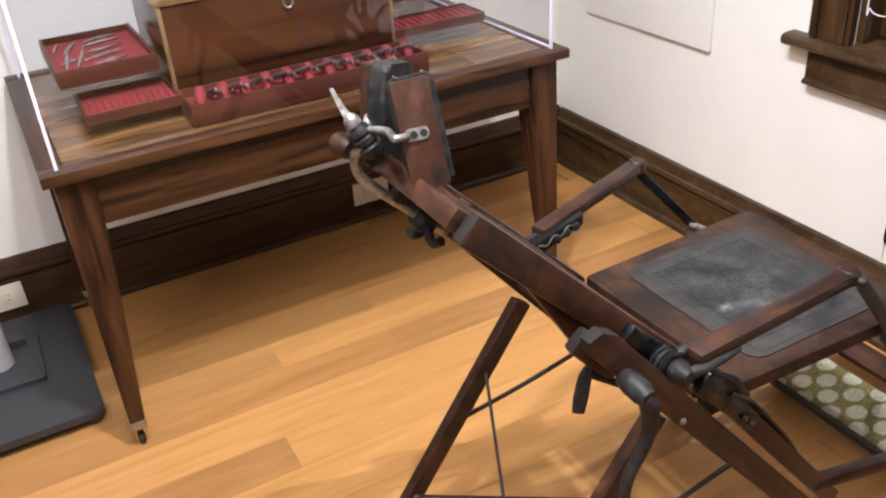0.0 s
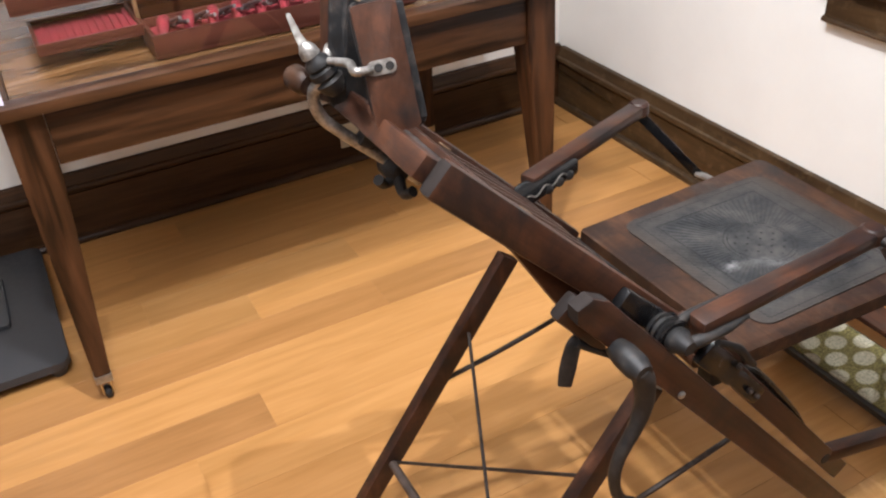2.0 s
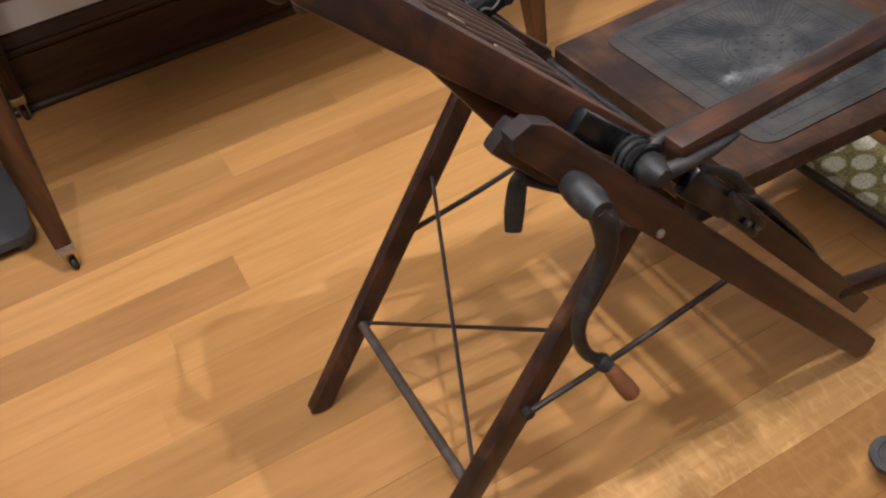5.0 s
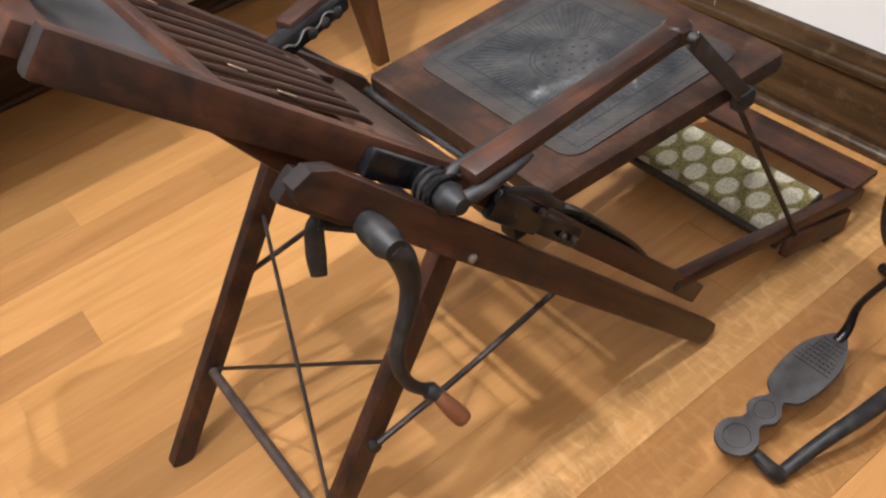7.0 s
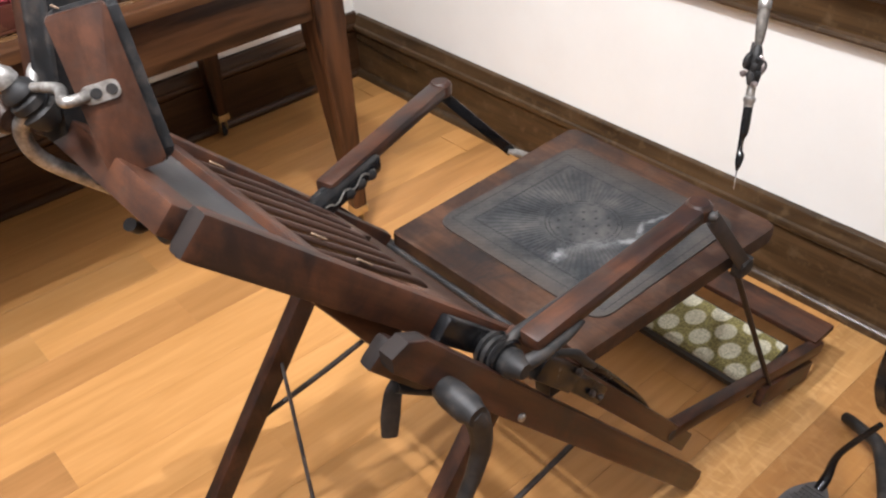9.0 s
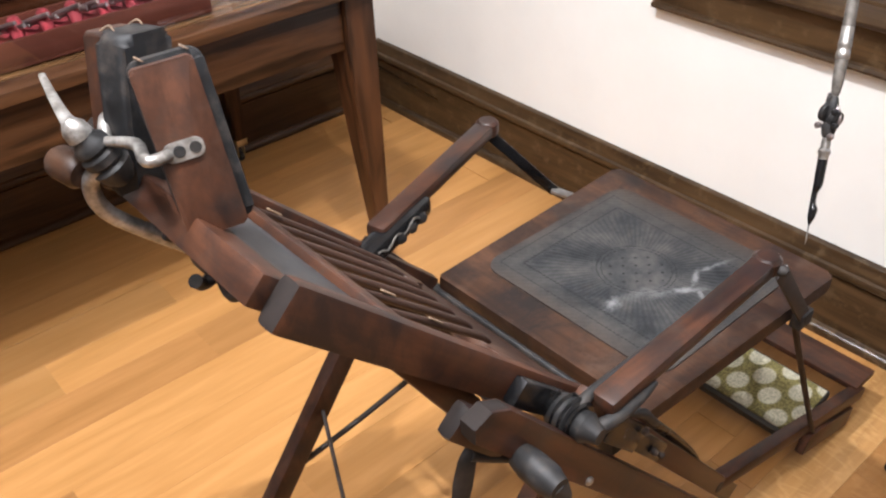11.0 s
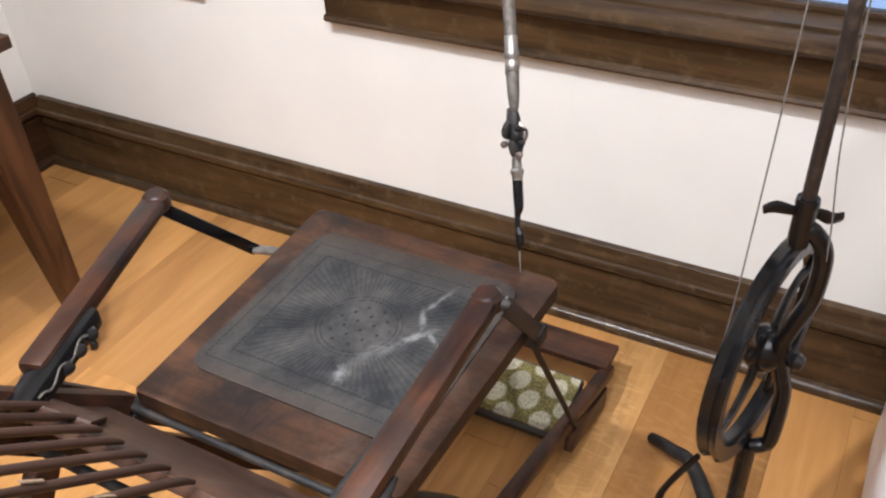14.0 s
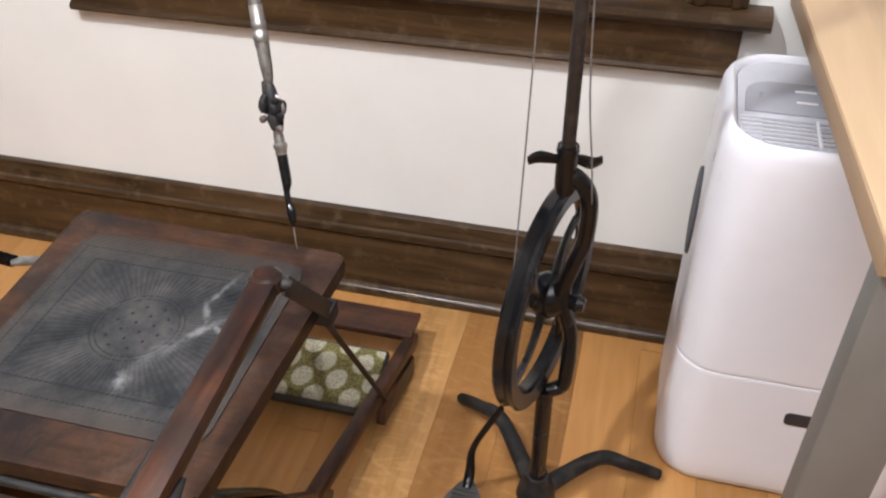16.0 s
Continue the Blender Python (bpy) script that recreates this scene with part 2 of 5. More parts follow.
def clear_material(name, tint, gloss):
    m = bpy.data.materials.new(name)
    m.use_nodes = True
    nt = m.node_tree
    nt.nodes.remove(nt.nodes["Principled BSDF"])
    out = nt.nodes["Material Output"]
    a = nt.nodes.new("ShaderNodeBsdfTransparent")
    a.inputs[0].default_value = (*tint, 1)
    g = nt.nodes.new("ShaderNodeBsdfGlossy")
    g.inputs["Roughness"].default_value = 0.02
    mix = nt.nodes.new("ShaderNodeMixShader")
    mix.inputs[0].default_value = gloss
    for s, t in ((a.outputs[0], mix.inputs[1]), (g.outputs[0], mix.inputs[2]), (mix.outputs[0], out.inputs[0])):
        nt.links.new(s, t)
    return m


ACRYLIC = clear_material("clear_acrylic", (0.97, 0.97, 0.98), 0.045)
PANE = clear_material("window_glass", (0.9, 0.92, 0.93), 0.12)
# White-lilac colour paints in the light that glows in the clear edges.
EDGE_GLOW = plain("painted_edge_glow", (0.80, 0.76, 0.90), 0.25, vary=0.03, relief=0.0)


def seat_leather():
    """Tooled dark leather: rays round a medallion, stamped borders, chalky wear."""
    m, nt, b = material("tooled_seat_leather", 0.6, 0.0, 0.2)
    co = nt.nodes.new("ShaderNodeTexCoord")
    shift = nt.nodes.new("ShaderNodeMapping")
    shift.inputs["Location"].default_value = (0.737, 1.666, 0)
    nt.links.new(co.outputs["Object"], shift.inputs[0])
    xyz = nt.nodes.new("ShaderNodeSeparateXYZ")
    nt.links.new(shift.outputs[0], xyz.inputs[0])

    def calc(op, a, c=None):
        n = nt.nodes.new("ShaderNodeMath")
        n.operation = op
        for slot, v in ((n.inputs[0], a), (n.inputs[1], c)):
            if isinstance(v, (int, float)):
                slot.default_value = v
            elif v is not None:
                nt.links.new(v, slot)
        return n.outputs[0]

    x, y = xyz.outputs[0], xyz.outputs[1]
    rad = calc("SQRT", calc("ADD", calc("MULTIPLY", x, x), calc("MULTIPLY", y, y)))
    ang = calc("ARCTAN2", y, x)
    box = calc("MAXIMUM", calc("MULTIPLY", calc("ABSOLUTE", x), 1.15), calc("ABSOLUTE", y))
    rays = calc("SINE", calc("MULTIPLY", ang, 84.0))
    in_rays = calc("MULTIPLY", calc("GREATER_THAN", rad, 0.066), calc("LESS_THAN", box, 0.124))
    border = calc("MULTIPLY", calc("GREATER_THAN", box, 0.136), calc("MULTIPLY", calc("SINE", calc("MULTIPLY", x, 520.0)), calc("SINE", calc("MULTIPLY", y, 520.0))))
    lines = calc("LESS_THAN", calc("ABSOLUTE", calc("SUBTRACT", box, 0.130)), 0.0019)
    ring = calc("LESS_THAN", calc("ABSOLUTE", calc("SUBTRACT", calc("ABSOLUTE", calc("SUBTRACT", rad, 0.057)), 0.0034)), 0.0011)
    outer = calc("LESS_THAN", calc("ABSOLUTE", calc("SUBTRACT", box, 0.158)), 0.0013)
    stamp = calc("MULTIPLY", calc("LESS_THAN", rad, 0.046), calc("GREATER_THAN", calc("MULTIPLY", calc("SINE", calc("MULTIPLY", x, 210.0)), calc("SINE", calc("MULTIPLY", y, 240.0))), 0.86))
    dots = calc("GREATER_THAN", calc("SINE", calc("MULTIPLY", calc("ADD", x, y), 900.0)), -0.3)
    tool = calc("ADD", calc("MULTIPLY", calc("MULTIPLY", rays, in_rays), 0.55), calc("MULTIPLY", border, 0.35))
    tool = calc("SUBTRACT", tool, calc("MULTIPLY", calc("ADD", lines, ring), 2.0))
    cloud = add(nt, "ShaderNodeTexNoise", Scale=13.0, Detail=9.0, Roughness=0.7)
    nt.links.new(co.outputs["Object"], cloud.inputs["Vector"])
    base = ramp(nt, cloud.outputs[0], [(0.28, (0.0045, 0.0047, 0.0055)), (0.44, (0.019, 0.0198, 0.0212)), (0.55, (0.038, 0.0372, 0.0362)), (0.72, (0.070, 0.064, 0.058))])
    edge = ramp(nt, calc("ADD", box, calc("MULTIPLY", calc("SUBTRACT", cloud.outputs[0], 0.5), 0.10)), [(0.150, (0, 0, 0)), (0.190, (0.60,) * 3)])
    base = blend(nt, "MIX", edge, base, (0.034, 0.019, 0.012))
    band = ramp(nt, calc("ADD", calc("ADD", box, calc("MULTIPLY", rad, 0.10)), calc("MULTIPLY", calc("SUBTRACT", cloud.outputs[0], 0.5), 0.09)), [(0.132, (0, 0, 0)), (0.158, (0.30,) * 3)])
    base = blend(nt, "MIX", band, base, (0.044, 0.038, 0.032))
    pressed = calc("MAXIMUM", calc("MULTIPLY", calc("MAXIMUM", calc("MAXIMUM", lines, ring), outer), dots), stamp)
    pressed = calc("MAXIMUM", calc("MULTIPLY", pressed, 0.95), calc("MULTIPLY", calc("MULTIPLY", calc("GREATER_THAN", rays, 0.2), in_rays), 0.28))
    base = blend(nt, "MIX", pressed, base, (0.006, 0.006, 0.007))

    speck = add(nt, "ShaderNodeTexNoise", Scale=75.0, Detail=4.0, Roughness=0.7)
    nt.links.new(co.outputs["Object"], speck.inputs["Vector"])

    def chalk(px, py, sx, sy, turn, soft):
        mp = nt.nodes.new("ShaderNodeMapping")
        mp.vector_type = "TEXTURE"
        mp.inputs["Location"].default_value = (px, py, 0.555)
        mp.inputs["Rotation"].default_value = (0, 0, radians(turn))
        mp.inputs["Scale"].default_value = (sx, sy, 1.0)
        nt.links.new(co.outputs["Object"], mp.inputs[0])
        g = nt.nodes.new("ShaderNodeTexGradient")
        g.gradient_type = "SPHERICAL"
        nt.links.new(mp.outputs[0], g.inputs[0])
        fac = calc("MULTIPLY", g.outputs["Fac"], calc("MULTIPLY", calc("ADD", calc("MULTIPLY", cloud.outputs[0], 2.4), -0.6), calc("ADD", calc("MULTIPLY", speck.outputs[0], 2.4), -0.35)))
        sharp = nt.nodes.new("ShaderNodeMapRange")
        sharp.interpolation_type = "SMOOTHSTEP"
        sharp.inputs["From Min"].default_value, sharp.inputs["From Max"].default_value = 0.04, 0.6
        nt.links.new(fac, sharp.inputs["Value"])
        return calc("MULTIPLY", sharp.outputs[0], soft)

    total = chalk(-0.827, -1.693, 0.028, 0.021, 20, 0.5)
    for args in ((-0.770, -1.716, 0.085, 0.022, -35, 0.16), (-0.728, -1.746, 0.055, 0.011, -34, 0.5), (-0.690, -1.741, 0.040, 0.008, 28, 0.45), (-0.642, -1.743, 0.050, 0.007, -16, 0.5), (-0.718, -1.771, 0.026, 0.007, 55, 0.45)):
        total = calc("MAXIMUM", total, chalk(*args))
    nt.links.new(blend(nt, "MIX", total, base, (0.24, 0.24, 0.24)), b.inputs["Base Color"])
    height = calc("ADD", calc("MULTIPLY", tool, 0.5), calc("MULTIPLY", cloud.outputs[0], 1.2))
    bump(nt, b, height, 0.5, 0.0014)
    return m


def oval_carpet():
    """Olive carpet with staggered cream ovals."""
    m, nt, b = material("oval_carpet", 0.9)
    co = mapped(nt, (1 / 0.055, 1 / 0.047, 0.01), (0, 0, 45))
    v = nt.nodes.new("ShaderNodeTexVoronoi")
    v.inputs["Scale"].default_value, v.inputs["Randomness"].default_value = 1.0, 0.06
    nt.links.new(co, v.inputs["Vector"])
    n = add(nt, "ShaderNodeTexNoise", Scale=240.0, Detail=3.0)
    nt.links.new(mapped(nt, (1, 1, 1)), n.inputs["Vector"])
    green = ramp(nt, n.outputs[0], [(0.35, (0.060, 0.050, 0.013)), (0.6, (0.155, 0.130, 0.040))])
    cream = ramp(nt, n.outputs[0], [(0.35, (0.22, 0.205, 0.145)), (0.6, (0.37, 0.345, 0.255))])
    fac = ramp(nt, v.outputs["Distance"], [(0.36, (1, 1, 1)), (0.44, (0, 0, 0))])
    nt.links.new(blend(nt, "MIX", fac, green, cream), b.inputs["Base Color"])
    bump(nt, b, n.outputs[0], 0.6, 0.003)
    return m


SEAT = seat_leather()
CARPET = oval_carpet()


# ---- mesh helpers ----
FLAT = set()


def part(name, bm, mat, parent=None, label="", sharp=38):
    if id(bm) in FLAT:
        FLAT.discard(id(bm))
        sharp = min(sharp, 18)
    me = bpy.data.meshes.new(name)
    bmesh.ops.recalc_face_normals(bm, faces=bm.faces)
    for f in bm.faces:
        f.smooth = True
    bm.to_mesh(me)
    bm.free()
    me.set_sharp_from_angle(angle=radians(sharp))
    me.materials.append(mat)
    ob = new(name, me)
    if parent:
        ob.parent = parent
        if parent.type == "EMPTY":
            ob.matrix_parent_inverse = Matrix.Translation(-parent.location)
    if label:
        ob["label"] = label
    return ob


def thing(name, at, label, category, group="", kind=""):
    ob = new(name)
    ob.empty_display_size = 0.05
    ob.location = at
    return tagged(ob, label, category, group, kind)


def box(x0, x1, y0, y1, z0, z1, bevel=0.003, turn=None):
    bm = bmesh.new()
    bmesh.ops.create_cube(bm, size=1)
    for v in bm.verts:
        v.co = Vector(((x0 + x1) / 2 + v.co.x * (x1 - x0), (y0 + y1) / 2 + v.co.y * (y1 - y0), (z0 + z1) / 2 + v.co.z * (z1 - z0)))
    if bevel:
        bmesh.ops.bevel(bm, geom=bm.edges[:], offset=bevel, segments=2, profile=0.6, affect="EDGES")
    if turn:
        bmesh.ops.transform(bm, matrix=turn, verts=bm.verts)
    FLAT.add(id(bm))
    return bm


def frame_of(p0, p1, up=(0, 0, 1)):
    """Axes with z along p0 to p1 and y as near as can be to up."""
    w = (Vector(p1) - Vector(p0)).normalized()
    u = Vector(up).cross(w)
    if u.length < 1e-5:
        u = Vector((1, 0, 0))
    u.normalize()
    v = w.cross(u)
    m = Matrix((u, v, w)).transposed().to_4x4()
    m.translation = p0
    return m


def beam(p0, p1, wide, high, bevel=0.004, up=(0, 0, 1), ends=None):
    """A bar from p0 to p1; ends: factors of width and height at its far end."""
    length = (Vector(p1) - Vector(p0)).length
    bm = bmesh.new()
    bmesh.ops.create_cube(bm, size=1)
    fx, fy = ends or (1, 1)
    for v in bm.verts:
        far = v.co.z > 0
        v.co = Vector((v.co.x * wide * (fx if far else 1), v.co.y * high * (fy if far else 1), length if far else 0))
    if bevel:
        bmesh.ops.bevel(bm, geom=bm.edges[:], offset=bevel, segments=2, profile=0.6, affect="EDGES")
    bmesh.ops.transform(bm, matrix=frame_of(p0, p1, up), verts=bm.verts)
    FLAT.add(id(bm))
    return bm


def curve_points(points, steps=6):
    """A smooth line through the points."""
    p = [Vector(q) for q in points]
    if len(p) < 3:
        return p
    out = []
    for i in range(len(p) - 1):
        a, b, c, d = p[max(i - 1, 0)], p[i], p[i + 1], p[min(i + 2, len(p) - 1)]
        for k in range(steps):
            t = k / steps
            out.append(0.5 * (2 * b + (c - a) * t + (2 * a - 5 * b + 4 * c - d) * t * t + (3 * b - a - 3 * c + d) * t ** 3))
    return out + [p[-1]]


def tube(points, radius, sides=12, steps=6, flat=None, bm=None, closed=False):
    """A round bar along a smooth line; radius may be a list, flat squeezes the section."""
    bm = bm or bmesh.new()
    line = curve_points(points, steps)
    if closed:
        line = [Vector(q) for q in points]
    n = len(line)
    radii = [radius] * n if not isinstance(radius, (list, tuple)) else [float(np.interp(i / (n - 1) * (len(radius) - 1), range(len(radius)), radius)) for i in range(n)]
    rings, side = [], None
    for i, q in enumerate(line):
        nxt = line[(i + 1) % n] if closed else line[min(i + 1, n - 1)]
        prv = line[i - 1] if (closed or i) else line[0]
        w = (nxt - prv).normalized()
        if side is None:
            side = w.orthogonal().normalized() if flat is None else (Vector(flat[1]) - Vector(flat[1]).dot(w) * w).normalized()
        side = (side - side.dot(w) * w).normalized()
        other = w.cross(side)
        squeeze = flat[0] if flat else 1.0
        rings.append([bm.verts.new(q + radii[i] * (math.cos(a) * side + math.sin(a) * other * squeeze)) for a in (math.tau * k / sides for k in range(sides))])
    pairs = list(zip(rings, rings[1:])) + ([(rings[-1], rings[0])] if closed else [])
    for r, s in pairs:
        for k in range(sides):
            bm.faces.new((r[k], r[(k + 1) % sides], s[(k + 1) % sides], s[k]))
    if not closed:
        bm.faces.new(rings[0][::-1])
        bm.faces.new(rings[-1])
    return bm


def lathe(p0, p1, profile, sides=20, bm=None):
    """A turned shape about the line p0 to p1; profile: pairs of share of the length and radius."""
    bm = bm or bmesh.new()
    m = frame_of(p0, p1)
    length = (Vector(p1) - Vector(p0)).length
    rings = [[bm.verts.new(m @ Vector((r * math.cos(a), r * math.sin(a), s * length))) for a in (math.tau * k / sides for k in range(sides))] for s, r in profile]
    for r, s in zip(rings, rings[1:]):
        for k in range(sides):
            bm.faces.new((r[k], r[(k + 1) % sides], s[(k + 1) % sides], s[k]))
    bm.faces.new(rings[0][::-1])
    bm.faces.new(rings[-1])
    return bm


def slab(outline, thick, m, bevel=0.002):
    """A plate of the given outline in m's xy plane, thick along its z."""
    bm = bmesh.new()
    lo = [bm.verts.new((x, y, 0)) for x, y in outline]
    hi = [bm.verts.new((x, y, thick)) for x, y in outline]
    n = len(outline)
    bm.faces.new(lo[::-1])
    bm.faces.new(hi)
    for k in range(n):
        bm.faces.new((lo[k], lo[(k + 1) % n], hi[(k + 1) % n], hi[k]))
    if bevel:
        rim = [e for e in bm.edges if abs(e.verts[0].co.z - e.verts[1].co.z) < 1e-6]
        bmesh.ops.bevel(bm, geom=rim, offset=bevel, segments=2, profile=0.6, affect="EDGES")
    bmesh.ops.transform(bm, matrix=m, verts=bm.verts)
    FLAT.add(id(bm))
    return bm


def rounded(x0, x1, y0, y1, r, steps=6):
    out = []
    for cx, cy, a0 in ((x1 - r, y1 - r, 0), (x0 + r, y1 - r, 90), (x0 + r, y0 + r, 180), (x1 - r, y0 + r, 270)):
        out += [(cx + r * math.cos(radians(a0 + 90 * k / steps)), cy + r * math.sin(radians(a0 + 90 * k / steps))) for k in range(steps + 1)]
    return out


def extrude_profile(profile, start, end, side):
    """A moulding: pairs (out from the wall, height) swept from start to end; side points out of the wall."""
    bm = bmesh.new()
    s = Vector(side)
    a = [bm.verts.new(Vector(start) + s * d + Vector((0, 0, z))) for d, z in profile]
    b = [bm.verts.new(Vector(end) + s * d + Vector((0, 0, z))) for d, z in profile]
    n = len(profile)
    for k in range(n):
        bm.faces.new((a[k], a[(k + 1) % n], b[(k + 1) % n], b[k]))
    bm.faces.new(a[::-1])
    bm.faces.new(b)
    return bm


# ---- the room ----
WX, WY = 0.02, 0.02
X0, Y0, TOP = -4.6, -5.4, 2.75
Y_WIN0, Y_WIN1, Z_WIN0, Z_WIN1 = -2.30, -1.235, 0.75, 2.15


def structure(name, bm, mat, label, category):
    return tagged(part(name, bm, mat), label, category, kind="structure")


structure("wall_north", box(X0 - 0.12, WX + 0.14, WY, WY + 0.12, 0, TOP, 0), WALL, "smooth cream-white plaster wall behind the oak table", "wall")
east = bmesh.new()
for y0, y1, z0, z1 in ((Y0 - 0.12, Y_WIN0, 0, TOP), (Y_WIN1, WY, 0, TOP), (Y_WIN0, Y_WIN1, 0, Z_WIN0), (Y_WIN0, Y_WIN1, Z_WIN1, TOP)):
    piece = box(WX, WX + 0.14, y0, y1, z0, z1, 0)
    tmp = bpy.data.meshes.new("tmp")
    piece.to_mesh(tmp)
    east.from_mesh(tmp)
    piece.free()
    bpy.data.meshes.remove(tmp)
structure("wall_east", east, WALL, "smooth cream-white plaster wall with a wood-cased window", "wall")
structure("wall_west", box(X0 - 0.12, X0, Y0 - 0.12, WY, 0, TOP, 0), WALL, "plain cream-white plaster wall of the room", "wall")
structure("wall_south", box(X0, WX, Y0 - 0.12, Y0, 0, TOP, 0), WALL, "plain cream-white plaster wall of the room", "wall")
structure("ceiling", box(X0 - 0.12, WX + 0.14, Y0 - 0.12, WY + 0.12, TOP, TOP + 0.1, 0), CEILING, "plain white ceiling with spot lights", "ceiling")
floor = structure("floor", box(X0 - 0.12, WX + 0.14, Y0 - 0.12, WY + 0.12, -0.12, -0.012, 0), TRIM_X, "varnished honey-coloured oak plank floor", "floor")

PROFILE = [(0, 0), (0.036, 0), (0.038, 0.004), (0.038, 0.010), (0.034, 0.018), (0.026, 0.023), (0.019, 0.024), (0.019, 0.158), (0.015, 0.160), (0.015, 0.163), (0.025, 0.165), (0.030, 0.171), (0.031, 0.178), (0.028, 0.185), (0.021, 0.188), (0.021, 0.191), (0.017, 0.200), (0.015, 0.210), (0.013, 0.219), (0.009, 0.222), (0, 0.223)]
structure("baseboard", extrude_profile(PROFILE, (X0, WY, 0), (WX, WY, 0), (0, -1, 0)), TRIM_X, "tall dark-stained oak baseboard with moulded cap", "baseboard")
structure("baseboard", extrude_profile(PROFILE, (WX, Y0, 0), (WX, WY - 0.03, 0), (-1, 0, 0)), TRIM_Y, "tall dark-stained oak baseboard with moulded cap", "baseboard")


def window():
    w = thing("window_1", (WX, -1.77, 0.75), "dark oak-cased window with deep stool and lowered blinds", "window", kind="structure")
    stool = [(0.0, 0.722), (0.034, 0.722), (0.044, 0.727), (0.049, 0.737), (0.046, 0.748), (0.036, 0.754), (0.0, 0.755)]
    part("window_sill", extrude_profile(stool, (WX, -2.440, 0), (WX, -1.050, 0), (-1, 0, 0)), TRIM_Y, w, "dark oak stool with rounded worn nose")
    part("inner_sill", box(WX, WX + 0.12, Y_WIN0, Y_WIN1, 0.748, 0.762, 0.002), TRIM_Y, w)
    apron = [(0.0, 0.631), (0.026, 0.631), (0.029, 0.637), (0.026, 0.643), (0.018, 0.646), (0.018, 0.721), (0.0, 0.721)]
    part("apron", extrude_profile(apron, (WX, -2.400, 0), (WX, -1.118, 0), (-1, 0, 0)), TRIM_Y, w)
    for y0, y1 in ((-1.235, -1.112), (-2.400, -2.302)):
        casing = part("casing", box(WX - 0.022, WX, y0, y1, 0.756, 2.16, 0.003), TRIM_Z, w)
        part("bead", box(WX - 0.030, WX - 0.0225, y0 + 0.012, y0 + 0.028, 0.756, 2.16, 0.003), TRIM_Z, casing)
        part("bead", box(WX - 0.030, WX - 0.0225, y1 - 0.028, y1 - 0.012, 0.756, 2.16, 0.003), TRIM_Z, casing)
    part("head_casing", box(WX - 0.024, WX, -2.45, -1.09, 2.161, 2.28, 0.003), TRIM_Y, w)
    for y0, y1 in ((-1.258, -1.236), (-2.299, -2.277)):
        part("jamb", box(WX + 0.001, WX + 0.125, y0, y1, 0.763, 2.149, 0.002), TRIM_Z, w)
    sash = part("sash", box(WX + 0.062, WX + 0.084, -2.276, -1.259, 0.763, 0.773, 0.002), TRIM_Y, w)
    for y0, y1 in ((-1.32, -1.259), (-2.276, -2.215)):
        part("stile", box(WX + 0.055, WX + 0.09, y0, y1, 0.774, 2.14, 0.003), TRIM_Z, sash)
    pane = part("pane", box(WX + 0.070, WX + 0.074, -2.214, -1.321, 0.774, 2.14, 0), PANE, sash)
    pane.visible_shadow = False
    for k in range(26):
        z = 0.80 + k * 0.05
        part("blind_slat", box(-0.022, 0.022, -2.21, -1.325, -0.0008, 0.0008, 0, Matrix.Translation((WX + 0.115, 0, z)) @ Matrix.Rotation(radians(35), 4, "Y")), BOARD, w)
    cord = part("blind_cord", tube([(WX - 0.045, -1.298, 1.45), (WX - 0.048, -1.290, 0.90), (WX - 0.047, -1.296, 0.868), (WX - 0.045, -1.312, 0.856), (WX - 0.044, -1.345, 0.862), (WX - 0.044, -1.37, 0.92), (WX - 0.044, -1.37, 1.45)], 0.0014, 6, 6), BOARD, w, "white looped blind cord")
    part("tassel", lathe((WX - 0.047, -1.298, 0.870), (WX - 0.049, -1.303, 0.800), [(0, 0.003), (0.25, 0.006), (0.75, 0.0075), (0.95, 0.009), (1, 0.004)], 12), ACRYLIC, cord, "clear plastic cord tassel")
    return w


window()
dusk, nt, b = material("dusk_backdrop", 0.9)
b.inputs["Base Color"].default_value = (0.05, 0.08, 0.14, 1)
b.inputs["Emission Color"].default_value = (0.42, 0.58, 0.95, 1)
b.inputs["Emission Strength"].default_value = 1.5
structure("backdrop", box(1.2, 1.22, -4.5, 1.0, -0.5, 3.2, 0), dusk, "plain blue evening light outside the window", "backdrop")


def outlet(at_x):
    o = thing("power_outlet", (at_x, -0.002, 0.10), "ivory duplex power outlet plate set in the baseboard", "outlet", "power outlets")
    part("cover_plate", box(at_x - 0.068, at_x + 0.068, -0.0065, -0.0002, 0.062, 0.146, 0.003), IVORY, o)
    for dx in (-0.024, 0.024):
        s = part("socket", box(at_x + dx - 0.017, at_x + dx + 0.017, -0.0085, -0.0066, 0.086, 0.122, 0.0008), IVORY, o)
        for k in (-1, 1):
            part("slot", box(at_x + dx - 0.004, at_x + dx + 0.004, -0.0090, -0.0086, 0.104 + 0.008 * k - 0.001, 0.104 + 0.008 * k + 0.001, 0), DARK_PLASTIC, s)
    return o


outlet(-0.81)
outlet(-2.045)

poster = thing("wall_board", (WX, -0.46, 0.625), "blank white display board mounted on the wall", "board")
part("panel", box(WX - 0.014, WX - 0.001, -0.762, -0.163, 0.625, 1.35, 0.002), BOARD, poster)


